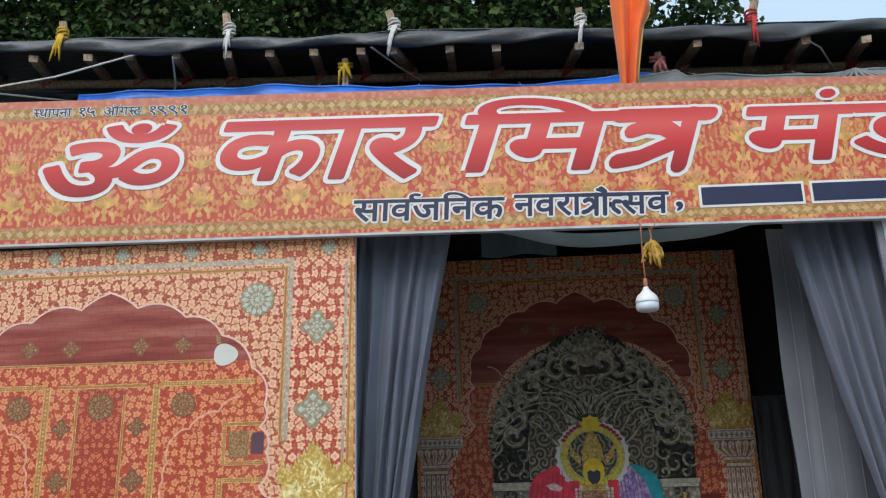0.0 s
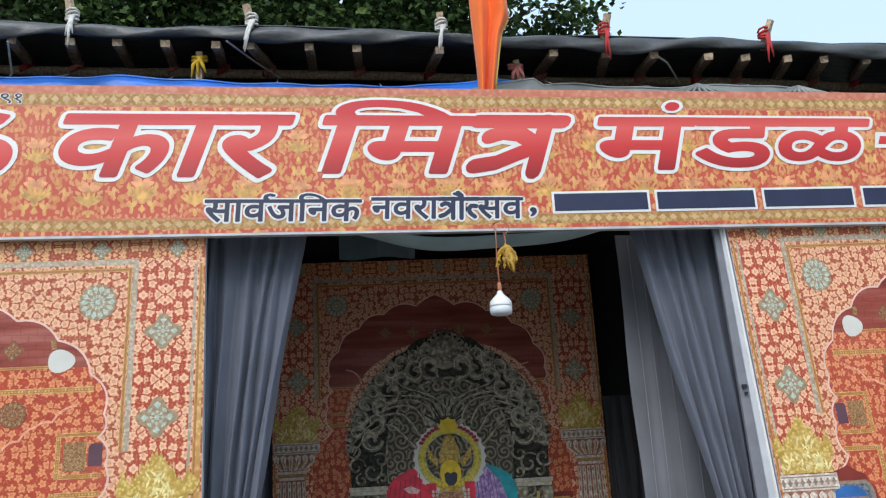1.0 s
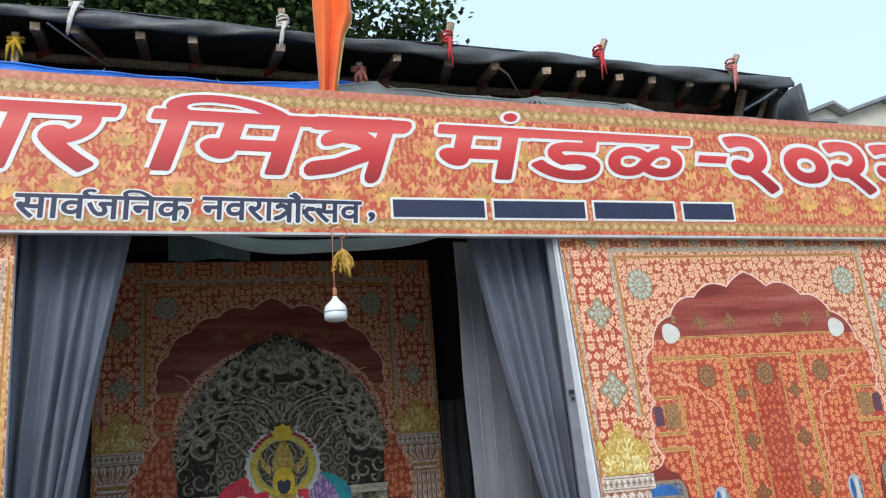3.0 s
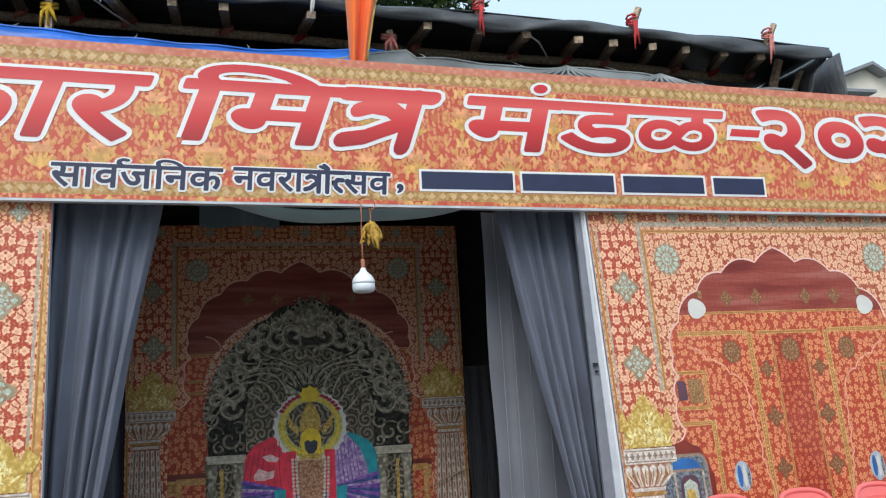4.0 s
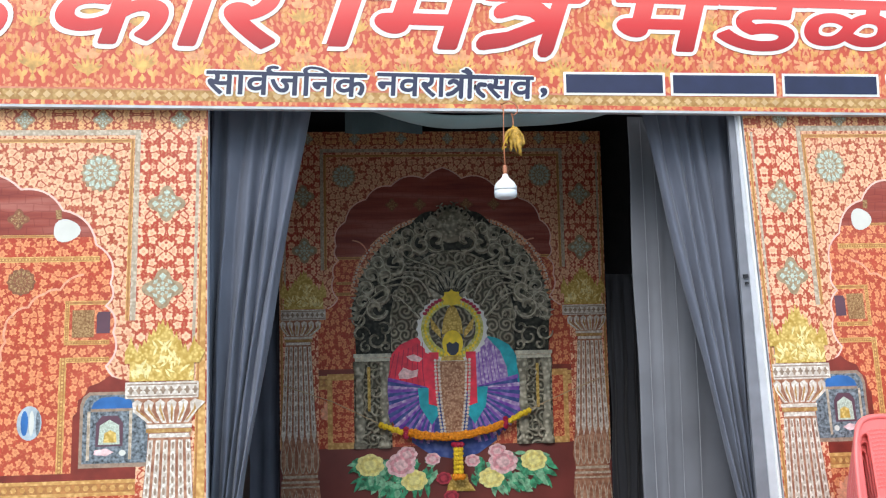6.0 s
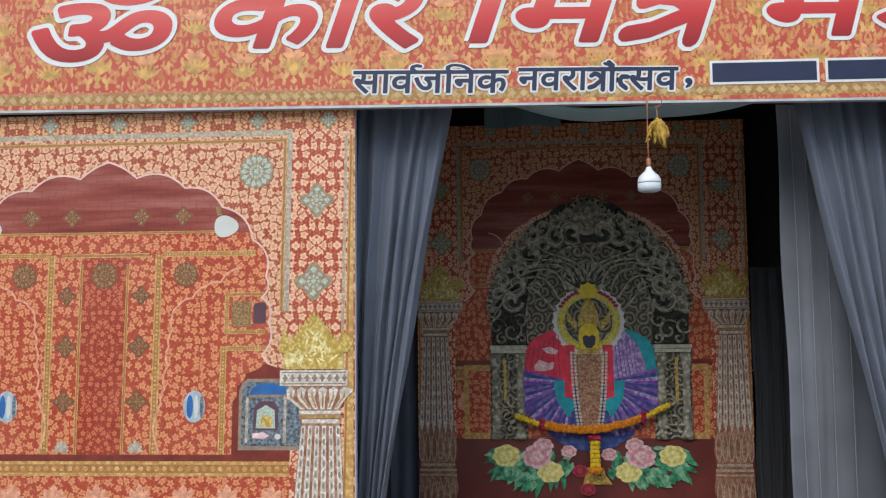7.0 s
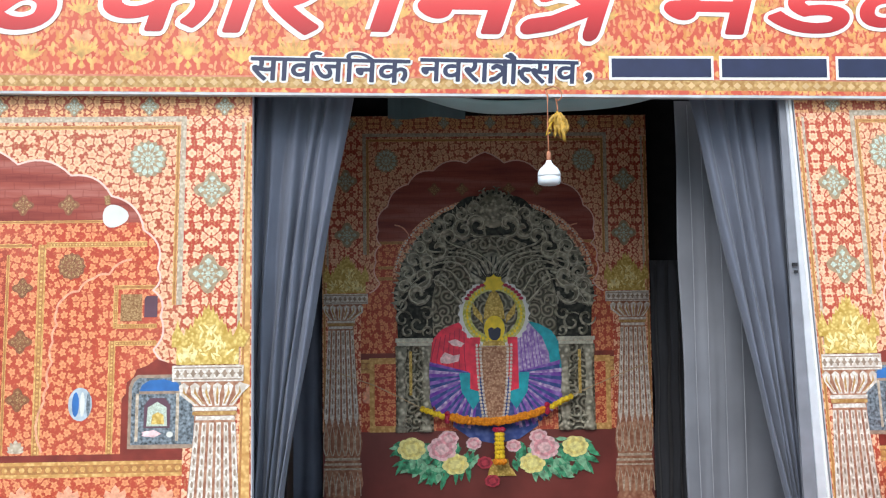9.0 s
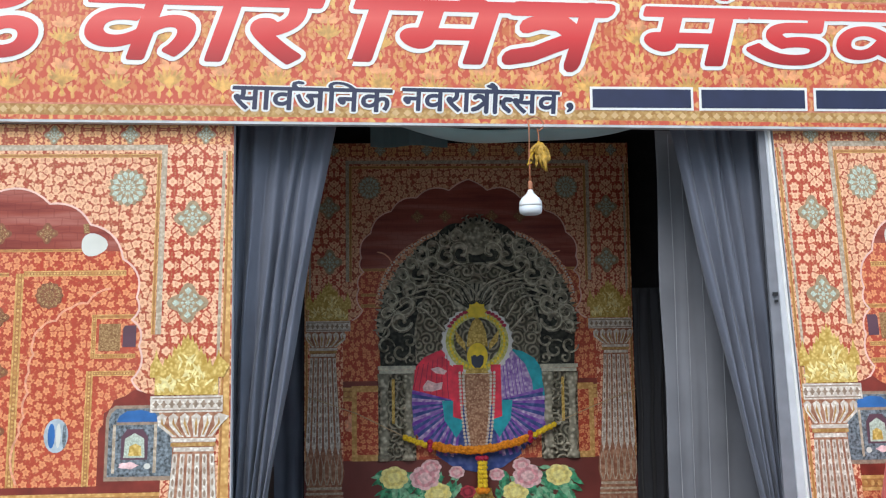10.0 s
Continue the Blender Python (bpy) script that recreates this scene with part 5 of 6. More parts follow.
for name, mat, a, b, n in (("flower_string", "yellowmarigold", 0.0, 0.13, 6), ("flower_string", "marigold", 0.19, 0.80, 26), ("flower_string", "yellowmarigold", 0.87, 1.0, 6)):
    bm = bmesh.new()
    for k in range(n):
        p = chain(a + (b - a) * k / (n - 1))
        p.z += rng.uniform(-0.006, 0.006)
        bloom(bm, p, 0.030 if mat == "marigold" else 0.024)
        if mat == "marigold":
            bloom(bm, p + Vector((0.01, -0.012, 0.018)), 0.022)
    part(name, bm, mat, garland)
for t in (0.16, 0.835):
    bm = bmesh.new()
    for dz in (-0.028, 0.0, 0.028):
        bloom(bm, chain(t) + Vector((0.004, -0.01, dz)), 0.022)
    part("red_flower", bm, "crimson", garland)
bm = bmesh.new()
for dx in (-0.03, 0, 0.03):
    bloom(bm, Vector((1.525 + dx, 2.075, 0.685)), 0.022)
part("red_flower", bm, "crimson", garland)
bm = bmesh.new()
for k in range(6):
    for dx in (-0.018, 0.018):
        bloom(bm, Vector((1.528 + dx, 2.08, 0.645 - 0.034 * k)), 0.023)
part("pendant", bm, "yellowmarigold", garland)
bm = bmesh.new()
for dx in (-0.03, 0, 0.03):
    bloom(bm, Vector((1.53 + dx, 2.08, 0.435)), 0.026)
part("pendant_tip", bm, "marigold", garland)
bm = bmesh.new()
tube(bm, [chain(0.0), Vector((0.55, 2.12, 1.04)), Vector((0.16, 2.18, 1.17))], 0.004, 6)
part("string", bm, "string", garland)
bm = bmesh.new()
tube(bm, [chain(1.0), Vector((2.45, 2.12, 1.08)), Vector((2.79, 2.18, 1.20))], 0.004, 6)
part("string", bm, "string", garland)


# curtains
def drape(name, label, mat, x0, x1, z0, z1, y, folds, amp, seed, category="curtain"):
    rr = random.Random(seed)
    ph = [rr.uniform(0, 6.28) for _ in range(4)]

    def f(u, v):
        z = z1 + (z0 - z1) * v
        a, b = x0(z), x1(z)
        w = u + 0.035 * math.sin(u * 9 + ph[0])
        fold = math.sin(w * math.tau * folds + ph[1] + 0.5 * math.sin(v * 2.0)) * (0.75 + 0.25 * math.sin(u * 13 + ph[2]))
        sharp = math.copysign(abs(fold) ** 0.8, fold) + 0.09 * math.sin(w * math.tau * folds * 2.7 + ph[2])
        return (a + (b - a) * u + 0.006 * math.sin(v * 14 + u * 20), y + amp * sharp * (0.55 + 0.45 * min(1, v * 3)) + 0.012 * math.sin(v * 6 + ph[3] + u * 5), z)

    bm = bmesh.new()
    sheet(bm, f, folds * 14, 26)
    ob = smooth(part(name, bm, mat))
    thick(ob, 0.004)
    return tagged(ob, label, category)


drape("curtain", "grey-blue curtain gathered to the doorway's edge", "curtain", lambda z: -0.07, lambda z: 0.06 + 0.478 * max(0.0, (z - 0.1) / 2.8) ** 1.12, 0.1, 2.93, 0.22, 6, 0.042, 2)
drape("curtain", "grey-blue curtain pulled aside beside the white jamb", "curtain", lambda z: 3.09 - 0.59 * max(0.0, (z - 0.1) / 2.8), lambda z: 3.13, 0.1, 2.93, 0.22, 6, 0.042, 9)
drape("sheer_curtain", "thin grey inner curtain with upright seams", "sheer", lambda z: 2.555 - 0.02 * (z / 2.9), lambda z: 3.25, 0.1, 2.95, 0.62, 4, 0.005, 5)
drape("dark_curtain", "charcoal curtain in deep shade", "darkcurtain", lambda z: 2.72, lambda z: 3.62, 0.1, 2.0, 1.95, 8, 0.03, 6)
drape("dark_curtain", "dark blue-grey curtain in deep shade", "curtain", lambda z: -0.55, lambda z: 0.145, 0.1, 3.3, 2.30, 5, 0.02, 12)

for x in (2.61, 2.69, 2.79, 2.90):
    bm = bmesh.new()
    tube(bm, [(x + 0.02 * (1 - z / 2.9), 0.585 + 0.01 * math.sin(z * 3 + x * 9), z) for z in np.arange(0.12, 2.95, 0.2)], 0.003, 6)
    tagged(part("curtain_seam", bm, "seam"), "pale upright seam of the thin grey curtain", "seam", "curtain seams")

# sagging cloth under the lintel
bm = bmesh.new()
sheet(bm, lambda u, v: (0.80 + 1.75 * u, 0.16 + 0.30 * v + 0.05 * math.sin(u * 3.14), 2.955 - (0.155 + 0.02 * math.sin(9 * u)) * math.sin(math.pi * u ** 0.9) * (0.35 + 0.65 * math.sin(math.pi * (0.15 + 0.7 * v))) + 0.02 * v), 40, 8)
valance = smooth(part("ceiling_cloth", bm, "valance"))
thick(valance, 0.004)
tagged(valance, "pale teal cloth sagging under the lintel", "cloth")
bm = bmesh.new()
sheet(bm, lambda u, v: (0.72 + 0.5 * u, 0.75 + 0.04 * math.sin(u * 8), 3.15 - 0.27 * v), 12, 6)
tagged(thick(part("hanging_cloth", bm, "darkteal"), 0.004), "dark teal cloth hanging in the shade", "cloth")

# black cabinet behind the curtain
cab = thing("loudspeaker", None, "black vinyl loudspeaker cabinet in the shade", "loudspeaker")
part("cabinet", bevelled_box(-0.36, -0.02, 1.30, 1.65, 0.10, 0.74, 0.015), "speaker", cab)
part("grille", bevelled_box(-0.33, -0.05, 1.28, 1.299, 0.14, 0.70, 0.006), "black", cab)

# hanging bulb
BX, BY = 1.612, -0.16
lamp = thing("pendant_bulb", None, "white dome LED bulb hanging on a wire", "bulb")
bm = bmesh.new()
lathe(bm, [(0.012, 2.450), (0.016, 2.440), (0.021, 2.430), (0.033, 2.418), (0.049, 2.403), (0.0585, 2.387), (0.0615, 2.372), (0.0615, 2.362)], BX, BY, 28)
smooth(part("body", bm, "plastic", lamp))
bm = bmesh.new()
lathe(bm, [(0.061, 2.360), (0.0615, 2.336), (0.057, 2.322), (0.042, 2.315), (0.004, 2.313)], BX, BY, 28)
smooth(part("diffuser", bm, "diffuser", lamp, "frosted grey diffuser"))
bm = bmesh.new()
lathe(bm, [(0.008, 2.498), (0.0125, 2.488), (0.0125, 2.458), (0.010, 2.448)], BX, BY, 14)
smooth(part("socket", bm, "wire", lamp, "small orange-brown socket"))
bm = bmesh.new()
tube(bm, [(BX, BY, 2.49), (BX - 0.003, BY, 2.65), (BX + 0.002, BY + 0.01, 2.80), (BX, BY + 0.08, 2.86)], 0.0045, 8)
tube(bm, [(BX, BY + 0.06, 2.85), (BX + 0.03, BY, 2.852), (BX + 0.06, BY, 2.84), (BX + 0.078, BY, 2.815), (BX + 0.075, BY, 2.79), (BX + 0.055, BY, 2.772), (BX + 0.045, BY, 2.785), (BX + 0.052, BY, 2.74), (BX + 0.05, BY, 2.70)], 0.004, 8)
smooth(part("wire", bm, "wire", lamp))
bunch = thing("dried_leaf_bunch", None, "dried yellow leaves and chillies tied as a charm", "charm")
rng = random.Random(17)
for k in range(15):
    bm = bmesh.new()
    x0 = BX + 0.056 + rng.uniform(-0.014, 0.014)
    dx, ln, curl = rng.uniform(-0.05, 0.06), rng.uniform(0.07, 0.165), rng.uniform(-0.025, 0.025)
    pts = [(x0 + dx * t ** 0.7 + curl * math.sin(3.1 * t), BY + rng.uniform(-0.014, 0.014), 2.708 - ln * t) for t in (0, 0.2, 0.4, 0.6, 0.8, 1)]
    tube(bm, pts, [0.004, 0.010, 0.013, 0.012, 0.008, 0.002], 6)
    smooth(part("dried_leaf", bm, "dryleaf", bunch))
bm = bmesh.new()
tube(bm, [(BX + 0.052, BY, 2.715), (BX + 0.0, BY, 2.62), (BX - 0.012, BY, 2.585), (BX + 0.01, BY, 2.60)], 0.006, 6)
part("tie", bm, "yellowrag", bunch)


# ---- roof ----
def zr(x):
    return 4.335 - 0.035 * x


def edge_wave(x):
    return 0.010 * math.sin(x * 2.3) + 0.006 * math.sin(x * 5.9 + 1)


roof = thing("tarpaulin_roof", None, "black tarpaulin roof stretched over timber rafters", "roof", kind="structure")
bm = bmesh.new()


def top_sheet(u, v):
    x = -5.0 + u * (10.22 + 0.45 * v)
    y = 0.34 + 2.6 * v
    return (x, y, zr(x) + 0.13 * v * 2.6 + edge_wave(x) * (1 - v) + 0.02 * math.sin(7 * v + 3 * x))


sheet(bm, top_sheet, 110, 14)
thick(smooth(part("top_sheet", bm, "tarp", roof)), 0.006)
bm = bmesh.new()


def apron(u, v):
    x = -5.0 + u * 10.22
    drop = 0.085 + 0.02 * math.sin(x * 3.1) + 0.012 * math.sin(x * 7.7)
    return (x, 0.335 - 0.02 * math.sin(v * 3.1) + 0.012 * math.sin(x * 11 + 4 * v), zr(x) + edge_wave(x) - drop * v)


sheet(bm, apron, 150, 5)
thick(smooth(part("front_apron", bm, "tarp", roof)), 0.006)
bm = bmesh.new()
sheet(bm, lambda u, v: (5.22 + 0.27 * u - 0.17 * v * (1 - u) + 0.02 * math.sin(9 * v + 5 * u), 0.335 + 1.56 * u + 0.10 * v * (1 - u), zr(5.22 + 0.27 * u) + 0.20 * u - (0.36 + 0.25 * u) * v), 12, 8)
thick(smooth(part("end_flap", bm, "tarp", roof)), 0.006)
bm = bmesh.new()
box(bm, -5.0, 5.4, 2.7, 2.75, 3.4, 4.7)
part("rear_sheet", bm, "black", roof)
bm = bmesh.new()
sheet(bm, lambda u, v: (5.49 + 0.08 * u + 0.02 * math.sin(6 * u + 4 * v), 0.55 + 2.2 * u, 4.22 + 0.2 * u - 0.85 * v), 10, 6)
thick(smooth(part("side_sheet", bm, "tarp", roof)), 0.006)

RAFTERS = [(-3.3, -3.0), (-2.9, -2.65), (-2.5, -2.27), (-2.06, -1.89), (-1.79, -1.61), (-1.42, -1.28), (-1.085, -0.93), (-0.73, -0.64), (-0.42, -0.34), (-0.075, -0.02), (0.25, 0.19), (0.56, 0.57), (0.89, 0.88), (1.40, 1.42), (2.22, 2.18), (2.68, 2.53), (2.97, 2.86), (3.40, 3.24), (3.71, 3.50), (4.05, 3.80), (4.32, 4.06), (4.65, 4.36), (4.98, 4.66)]
rng = random.Random(31)


def plank(p, q, w, h):
    """A squared, slightly uneven bar from p to q."""
    bm = bmesh.new()
    p, q = Vector(p), Vector(q)
    d = (q - p).normalized()
    side = d.cross(Vector((0, 0, 1))).normalized()
    up = side.cross(d)
    rings = []
    for t in (0, 0.35, 0.7, 1):
        c = p.lerp(q, t) + side * rng.uniform(-0.004, 0.004)
        k = rng.uniform(0.9, 1.1)
        rings.append([bm.verts.new(c + side * a * w * k / 2 + up * b * h / 2) for a, b in ((-1, -1), (1, -1), (1, 1), (-1, 1))])
    for r0, r1 in zip(rings, rings[1:]):
        for i in range(4):
            bm.faces.new((r0[i], r0[(i + 1) % 4], r1[(i + 1) % 4], r1[i]))
    bm.faces.new(rings[0][::-1])
    bm.faces.new(rings[-1])
    bmesh.ops.recalc_face_normals(bm, faces=bm.faces[:])
    return bm


RAGS = ["pinkrag", "redrag", "pinkrag", None]
for k, (xb, xf) in enumerate(RAFTERS):
    raf = tagged(part("rafter", plank((xb + 0.25 * (xb - xf), 1.16, 4.40 - 0.033 * xb + 0.03), (xf, 0.37, zr(xf) - 0.105), 0.055, 0.045), "wood"), "weathered timber rafter under the tarpaulin", "rafter", "roof rafters")
    rag = RAGS[k % 4]
    if rag:
        bm = bmesh.new()
        c = Vector((xb, 1.0, 4.37 - 0.033 * xb))
        for j in range(3):
            tube(bm, [c + Vector((0.04 * math.cos(a), -0.03 + 0.03 * math.sin(a), 0.01 * j + 0.03 * math.sin(a + 1) - 0.03)) for a in (0, 1, 2, 3, 4, 5, 6.28)], 0.010 + 0.004 * rng.random(), 6)
        part("cloth_tie", bm, rag, raf, "faded rag tie")

# tips that stand over the edge, bound with rags
for x, h, rag, lean in ((-2.06, 0.13, "yellowrag", 0.01), (-0.905, 0.16, "whiterag", -0.02), (0.207, 0.15, "whiterag", -0.03), (1.43, 0.13, "whiterag", -0.01), (2.52, 0.15, "redrag", 0.03), (3.63, 0.14, "redrag", 0.05), (4.70, 0.12, "pinkrag", 0.05)):
    tip = thing("pole_tip", None, "timber pole end bound with rag over the tarpaulin edge", "pole", "bound pole ends")
    part("pole", plank((x - 0.2 * lean, 0.36, zr(x) - 0.05), (x + lean, 0.30, zr(x) + h), 0.04, 0.035), "wood", tip)
    bm = bmesh.new()
    for j in range(4):
        z = zr(x) + 0.02 + 0.018 * j
        tube(bm, [(x + 0.038 * math.cos(a), 0.325 + 0.032 * math.sin(a), z + 0.012 * math.sin(a + j)) for a in (0, 0.9, 1.8, 2.7, 3.6, 4.5, 5.4, 6.28)], 0.008, 6)
    for j in range(3):
        dx, ln = rng.uniform(-0.06, 0.03), rng.uniform(0.08, 0.20)
        tube(bm, [(x + 0.01 * j, 0.29, zr(x) + 0.03), (x + dx * 0.5, 0.285, zr(x) - ln * 0.4), (x + dx, 0.29, zr(x) - ln)], [0.009, 0.011, 0.004], 6)
    smooth(part("rag", bm, rag, tip))

bm = bmesh.new()
tube(bm, [(x, 1.0 + 0.01 * math.sin(x * 3), 4.335 - 0.033 * x + 0.008 * math.sin(x * 2.2)) for x in np.arange(-4.5, 5.2, 0.35)], 0.034, 10)
tagged(smooth(part("roof_beam", bm, "wood")), "long round timber pole carrying the rafters", "beam", kind="structure")


def strip(name, label, mat, x0, x1, top, y, seed):
    rr = random.Random(seed)
    ph = rr.uniform(0, 6)
    bm = bmesh.new()
    n = int((x1 - x0) * 16)

    def f(u, v):
        x = x0 + (x1 - x0) * u
        return (x, y - 0.10 * v + 0.02 * math.sin(x * 5 + ph + 4 * v) + 0.012 * math.sin(x * 13 + 6 * v), top(x) - 0.42 * v + 0.012 * math.sin(x * 4 + ph) * (1 - v))

    sheet(bm, f, n, 8)
    whole = thing(name, None, label, "tarpaulin")
    thick(smooth(part("sheet", bm, mat, whole)), 0.005)
    bm = bmesh.new()
    tube(bm, [f(k / n, 0.0) for k in range(n + 1)], 0.009, 6)
    smooth(part("hem", bm, mat, whole, "rolled upper hem"))
    for k in range(4, n, 11):
        x, y2, z = f(k / n, 0.0)
        bm = bmesh.new()
        tube(bm, [(x, y2, z), (x + 0.01, y2 + 0.10, z + 0.06), (x, y2 + 0.22, z + 0.13)], 0.004, 6)
        part("tie_cord", bm, "whiterag", whole, "pale tie cord")


strip("blue_tarpaulin", "bright blue tarpaulin hung under the roof beam", "bluetarp", -1.98, 2.90, lambda x: 4.052 - 0.033 * x - 0.05 * abs(math.sin(x * 1.3 + 0.9)), 0.47, 1)


def pleated(x):
    return 4.045 - 0.035 * x - 0.045 * abs(math.sin((x - 3.14) * 1.15))


strip("grey_tarpaulin", "grey tarpaulin pulled up in creases to the beam", "greytarp", 1.22, 4.93, lambda x: pleated(x) if x > 2.09 else 3.885 + 0.12 * (x - 1.22), 0.42, 2)
bm = bmesh.new()
for cx in (3.15, 3.85):
    for k in range(9):
        dx = (k - 4) * 0.13
        tube(bm, [(cx, 0.40, 4.035 - 0.035 * cx), (cx + dx * 0.5, 0.375, 3.935 - 0.03 * cx), (cx + dx, 0.345, 3.75 - 0.03 * cx)], [0.012, 0.010, 0.004], 6)
tagged(smooth(part("tarpaulin_crease", bm, "greytarp")), "gathered creases of the grey tarpaulin", "tarpaulin")
bm = bmesh.new()
box(bm, 5.3, 6.2, 1.0, 2.6, 4.10, 4.125)
tagged(part("roof_sheet", bm, "roofsheet"), "thin dark roofing sheet jutting past the tarpaulin", "roof sheet", kind="structure")
# short uprights behind the banner
for x0, z0, x1, z1, rag in ((-0.14, 3.6, -0.15, 4.24, "yellowrag"), (2.03, 3.6, 1.94, 4.16, "pinkrag")):
    st = thing("upright_stake", None, "short timber stake tied with rag behind the banner", "stake", "stakes")
    part("stake", plank((x0, 0.5, z0), (x1, 0.5, z1), 0.05, 0.04), "wood", st)
    bm = bmesh.new()
    for j in range(3):
        tube(bm, [(x1 + 0.012 * j, 0.46, z1 - 0.05), (x1 + 0.03 - 0.03 * j, 0.45, z1 - 0.11), (x1 + 0.05 - 0.045 * j, 0.46, z1 - 0.16 - 0.03 * j)], [0.016, 0.013, 0.005], 6)
    for j in range(2):
        tube(bm, [(x1 + 0.045 * math.cos(a), 0.5 + 0.035 * math.sin(a), z1 - 0.03 - 0.025 * j + 0.02 * math.sin(a)) for a in (0, 1, 2, 3, 4, 5, 6.28)], 0.012, 6)
    smooth(part("rag", bm, rag, st))
for x0, x1, y0, z1 in ((5.10, 5.22, 0.80, 4.10), (4.92, 4.98, 0.75, 4.16)):
    tagged(part("timber_offcut", plank((x0, y0, 3.75), (x1, y0 - 0.15, z1), 0.06, 0.04), "wood"), "slanted timber offcut at the roof's end", "timber", "offcuts")
# ropes
for pts in (((-2.6, 0.4, 4.12), (-2.1, 0.36, 4.16), (-1.45, 0.33, 4.30)), ((-2.7, 0.6, 4.19), (-2.0, 0.8, 4.15), (-0.6, 0.9, 4.20)), ((-1.30, 0.36, 4.26), (-1.36, 0.6, 4.16), (-1.5, 0.8, 4.12)), ((0.05, 0.34, 4.24), (0.2, 0.6, 4.22), (0.33, 0.9, 4.25)), ((2.75, 0.34, 4.20), (3.0, 0.5, 4.14), (3.2, 0.8, 4.12))):
    bm = bmesh.new()
    tube(bm, pts, 0.007, 6)
    tagged(part("rope", bm, "whiterag"), "pale cord tied under the roof", "rope", "ropes")

# flag
flagpole = thing("flag", None, "saffron flag with gold trim drooping on a wooden pole", "flag")
part("pole", plank((1.705, 0.15, 3.55), (1.74, 0.15, 5.6), 0.035, 0.03), "wood", flagpole)


def flag_at(u, v):
    z = 5.45 - 1.92 * v
    w = 0.23 * (1 if v < 0.62 else 1 - 0.5 * (v - 0.62) / 0.38)
    return (1.60 + 0.008 * math.sin(v * 9) + w * u * (1.0 + 0.05 * math.sin(v * 12)), 0.06 + 0.055 * math.sin(u * 11 + v * 3.5) * (0.5 + 0.5 * v), z + 0.22 * u * (v > 0.62) * min(1, (v - 0.62) * 6))


bm = bmesh.new()
sheet(bm, flag_at, 24, 50)
thick(smooth(part("cloth", bm, "flag", flagpole)), 0.004)
bm = bmesh.new()
tube(bm, [Vector(flag_at(1.0, v)) + Vector((0, -0.006, 0)) for v in np.linspace(0.66, 0.99, 14)], 0.008, 6)
smooth(part("gold_trim", bm, "trim", flagpole))


# ---- chairs ----
def plastic_chair():
    """Moulded armchair, its back to +y, seat towards -y, foot at z 0."""
    ob = thing("plastic_chair", None, "glossy red moulded plastic chair in a stack", "chair", "stacked chairs")

    def back_place(u, v):
        half = 0.232 - 0.042 * v
        top = 0.85 - 0.075 * abs(u) ** 3
        z = 0.42 + (top - 0.42) * v
        return (half * u * (1 - 0.12 * max(0.0, abs(u) - 0.6) * 2.5 * v ** 4), 0.10 * v + 0.06 - 0.05 * u * u, z)

    bm = bmesh.new()
    nu, nv = 44, 36
    g = [[bm.verts.new(back_place(2 * i / nu - 1, j / nv)) for j in range(nv + 1)] for i in range(nu + 1)]
    for i in range(nu):
        for j in range(nv):
            slot = ((min(i, nu - 1 - i) - 8) / 3.6) ** 4 + ((j - 16) / 14.0) ** 6 < 1
            if not slot:
                bm.faces.new((g[i][j], g[i + 1][j], g[i + 1][j + 1], g[i][j + 1]))
    br = smooth(part("backrest", bm, "chair", ob))
    thick(br, 0.012)
    bm = bmesh.new()
    for r in range(15):
        for c in range(10):
            u, v = -0.40 + 0.083 * c + (0.04 if r % 2 else 0), 0.22 + r * 0.045
            x, y, z = back_place(u, v)
            box(bm, x - 0.0055, x + 0.0055, y - 0.0095, y - 0.002, z - 0.005, z + 0.005)
    part("woven_texture", bm, "chair", br, "raised woven pattern")["kind"] = "stuff"
    bm = bmesh.new()
    tube(bm, [Vector(back_place(s, v)) + Vector((0, -0.004, 0)) for s, v in [(-1, 0.1 * k) for k in range(9)] + [(-1, 0.88), (-0.985, 0.94), (-0.95, 0.98)] + [(0.1 * k, 1.0) for k in range(-9, 10)] + [(0.95, 0.98), (0.985, 0.94), (1, 0.88)] + [(1, 0.8 - 0.1 * k) for k in range(9)]], 0.014, 8)
    smooth(part("rim", bm, "chair", ob))
    bm = bmesh.new()
    sheet(bm, lambda u, v: ((u - 0.5) * (0.40 + 0.04 * (1 - v)), -0.38 + 0.44 * v, 0.43 - 0.03 * v + 0.02 * (2 * u - 1) ** 2), 10, 10)
    thick(smooth(part("seat", bm, "chair", ob)), 0.014)
    for sx in (-1, 1):
        for y0, y1 in ((0.05, 0.10), (-0.36, -0.40)):
            bm = bmesh.new()
            tube(bm, [(sx * 0.19, y0, 0.42), (sx * 0.21, (y0 + y1) / 2, 0.2), (sx * 0.225, y1, 0.0)], [0.024, 0.020, 0.017], 8)
            part("leg", bm, "chair", ob)
    return ob


first = plastic_chair()
placed = False
for cx, count, turn in ((3.505, 7, 4), (3.965, 7, -2), (4.45, 7, 4), (4.93, 7, 0)):
    for k in range(count):
        m = pose(cx - 0.004 * k, -0.47 - 0.022 * k, 0.047 * k, 0, 0, turn + 0.8 * math.sin(k * 2.1))
        if not placed:
            first.matrix_basis = m
            placed = True
        else:
            copy_thing(first, m)

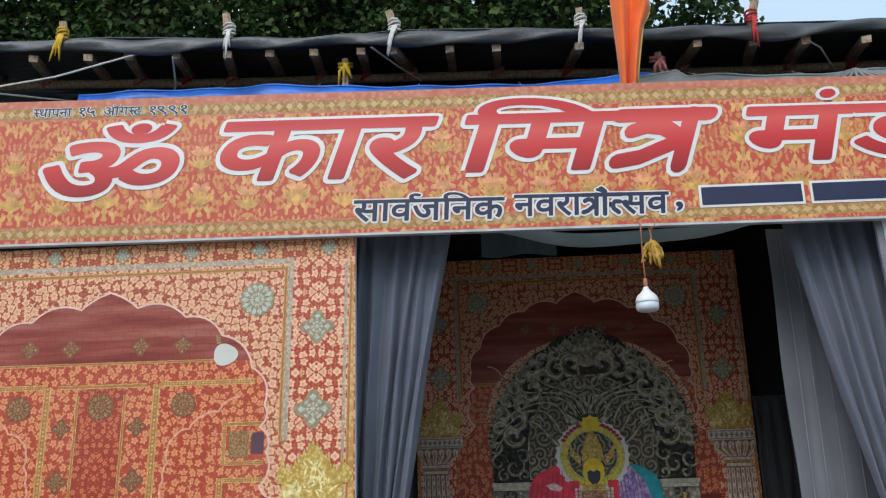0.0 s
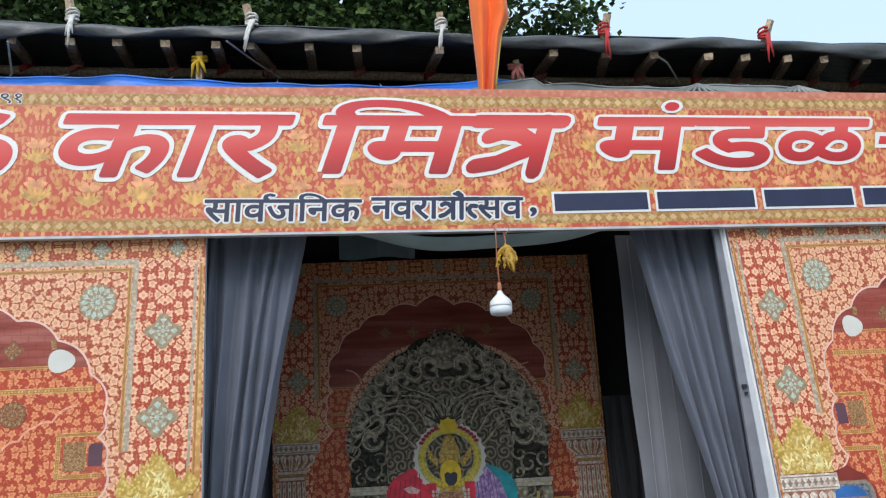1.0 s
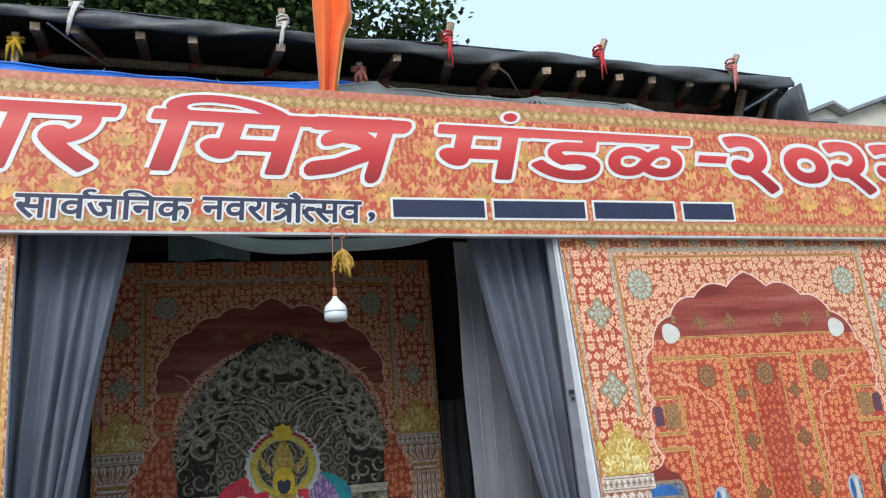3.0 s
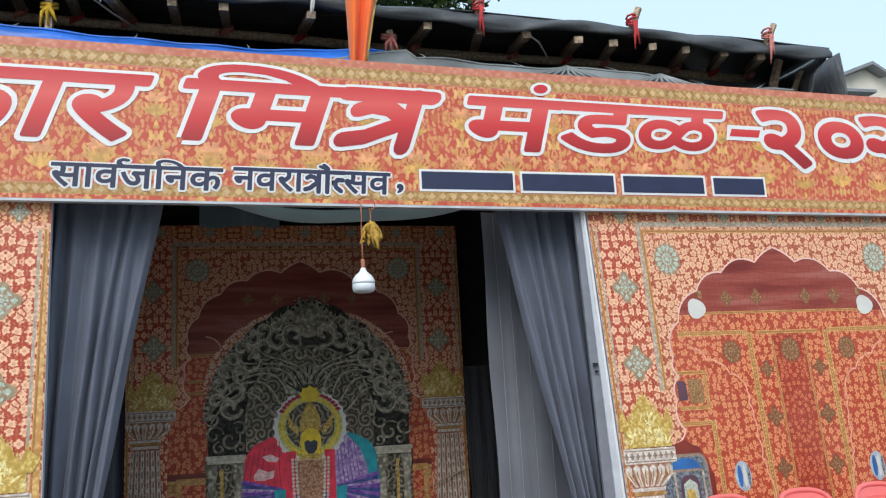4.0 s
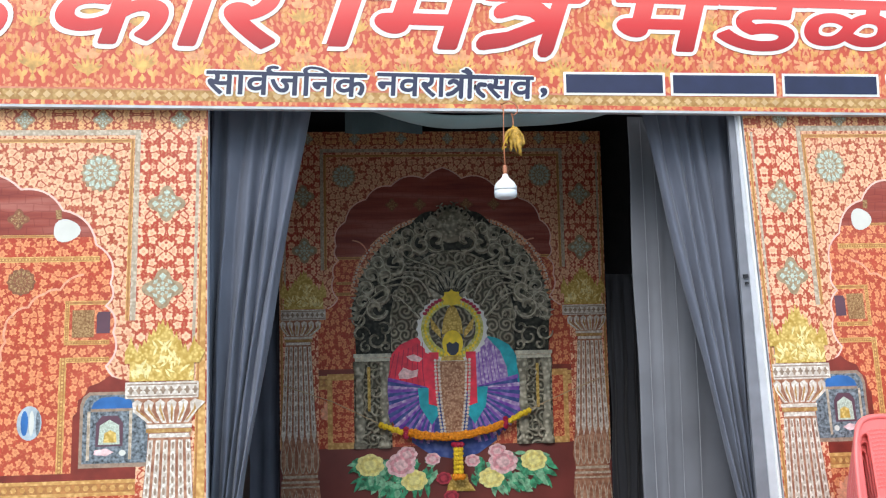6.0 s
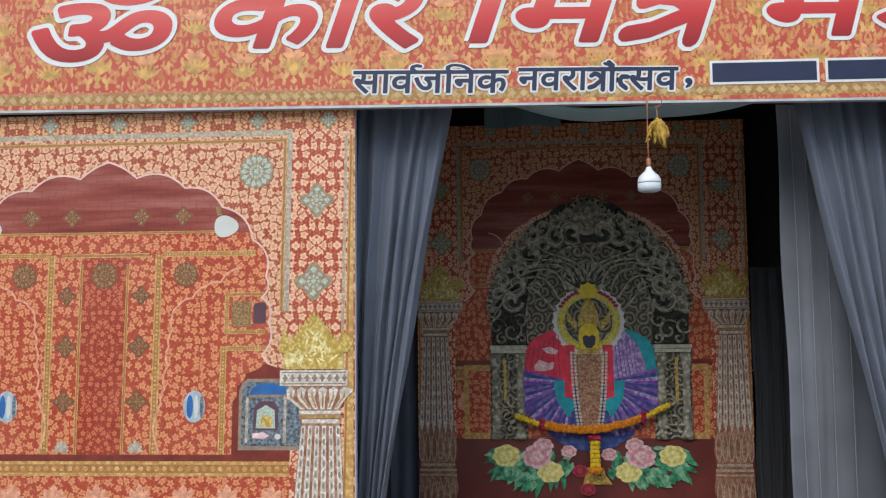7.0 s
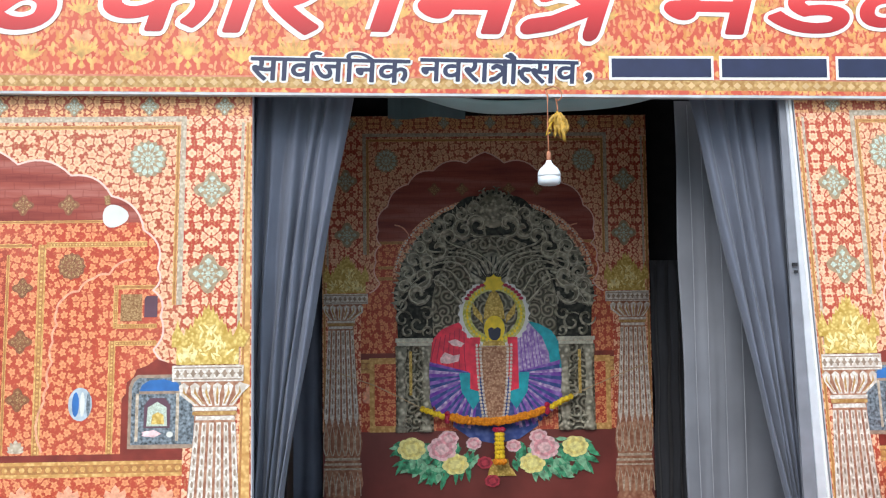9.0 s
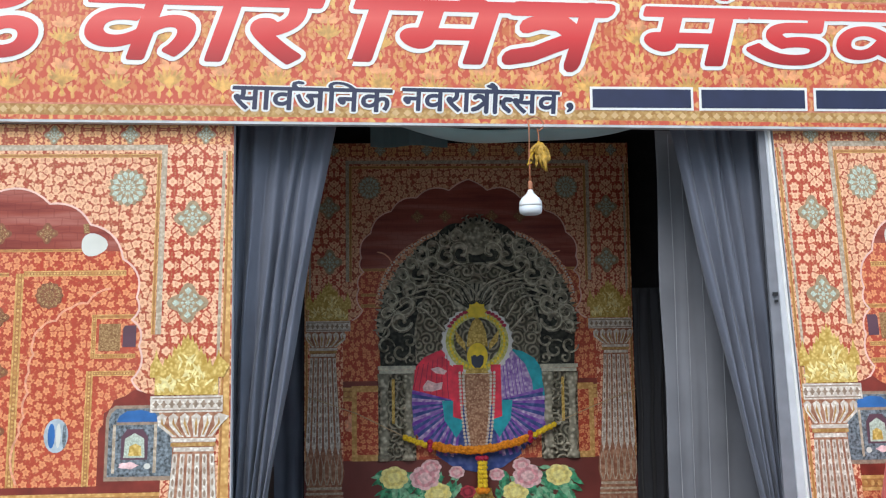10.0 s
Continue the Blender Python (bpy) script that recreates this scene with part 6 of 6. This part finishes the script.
# ---- tree ----
tree = thing("tree", None, "large dark green broadleaf tree behind the roof", "tree")
bm = bmesh.new()
BOUGHS = [[(-0.6, 9.0, 0), (-0.5, 9.0, 3), (-0.7, 8.8, 6), (-1.2, 8.4, 8.0)],
         [(-0.7, 8.8, 6), (0.6, 8.0, 7.6), (1.9, 7.4, 8.5), (3.2, 7.0, 9.6)],
         [(0.6, 8.0, 7.6), (2.2, 7.6, 8.0), (3.6, 7.2, 8.4)],
         [(-1.2, 8.4, 8.0), (-2.0, 8.0, 9.5), (-2.6, 7.8, 11.5)],
         [(-0.7, 8.8, 6), (-3.0, 8.0, 7.6), (-5.5, 7.6, 9.2), (-7.5, 7.4, 10.2)],
         [(-5.5, 7.6, 9.2), (-5.8, 7.2, 10.5)], [(-1.2, 8.4, 8.0), (-0.2, 8.0, 10.0), (0.8, 7.8, 12.0)]]
for k, limb in enumerate(BOUGHS):
    r0 = 0.42 if k == 0 else 0.24 if k in (1, 4) else 0.15
    pts = [Vector(p) for p in limb]
    fine = []
    for a, b in zip(pts, pts[1:]):
        for t in (0, 0.25, 0.5, 0.75):
            fine.append(a.lerp(b, t) + Vector((math.sin(7 * t + k), math.cos(5 * t + k), math.sin(4 * t)) ) * 0.08)
    fine.append(pts[-1])
    tube(bm, fine, [r0 * (1 - 0.75 * i / (len(fine) - 1)) for i in range(len(fine))], 10)
smooth(part("trunk", bm, "bark", tree))
rng = random.Random(77)
verts, faces = [], []


def add_leaf(c, size):
    n = Vector((rng.gauss(0, 0.6), rng.gauss(-0.3, 0.6), rng.gauss(0.6, 0.6))).normalized()
    a = n.orthogonal().normalized()
    a = (Matrix.Rotation(rng.uniform(0, 6.28), 3, n) @ a) * size
    b = n.cross(a) * 0.45
    i = len(verts)
    verts.extend((c, c + a * 0.45 + b + n * size * 0.12, c + a, c + a * 0.45 - b + n * size * 0.12))
    faces.append((i, i + 1, i + 2, i + 3))


for k in range(900):
    deep = k % 4 == 0
    x = rng.uniform(-10.5, 4.6 if not deep else 2.6)
    low = 7.45 + 0.35 * math.sin(x * 1.3) + (0.25 * max(0, x - 1.0) if x > 1 else 0) + (0.9 if deep else 0)
    high = 12.5 - 0.9 * max(0, x) + (1.5 if deep else 0)
    if x > 3.0 and rng.random() < 0.5:
        continue
    c = Vector((x, rng.uniform(9.4, 11.6) if deep else rng.uniform(6.2, 9.4), low + (high - low) * rng.random() ** 1.5))
    r = rng.uniform(0.35, 0.85)
    for j in range(int((150 if deep else 230) * r)):
        d = Vector((rng.gauss(0, 0.5), rng.gauss(0, 0.5), rng.gauss(0, 0.36))) * r
        add_leaf(c + d, rng.uniform(0.15, 0.25) if deep else rng.uniform(0.07, 0.145))
me = bpy.data.meshes.new("crown")
me.from_pydata([tuple(v) for v in verts], [], faces)
me.materials.append(M["leaf"])
crown = new("crown", me)
crown.parent = tree
tagged(crown, "dense clusters of dark leaves", kind="stuff")

# ---- distant house ----
house = thing("distant_house", None, "cream house with grey double gables in the distance", "house")
bm = bmesh.new()
prof = [(13.0, 0), (13.0, 8.2), (16.15, 9.38), (16.55, 9.15), (17.9, 9.62), (20.5, 8.4), (20.5, 0)]
f0 = [bm.verts.new((x, 12.0, z)) for x, z in prof]
f1 = [bm.verts.new((x, 18.0, z)) for x, z in prof]
bm.faces.new(f0)
bm.faces.new(f1[::-1])
for k in range(len(prof)):
    bm.faces.new((f0[k], f1[k], f1[(k + 1) % len(prof)], f0[(k + 1) % len(prof)]))
part("wall", bm, "cream", house)
for a, b in ((1, 2), (2, 3), (3, 4), (4, 5)):
    bm = bmesh.new()
    (xa, za), (xb, zb_) = prof[a], prof[b]
    q = [(xa, za + 0.01), (xb, zb_ + 0.01), (xb, zb_ + 0.09), (xa, za + 0.09)]
    g0 = [bm.verts.new((x, 11.7, z)) for x, z in q]
    g1 = [bm.verts.new((x, 18.2, z)) for x, z in q]
    bm.faces.new(g0)
    bm.faces.new(g1[::-1])
    for k in range(4):
        bm.faces.new((g0[k], g1[k], g1[(k + 1) % 4], g0[(k + 1) % 4]))
    part("roof_slope", bm, "roofsheet", house)
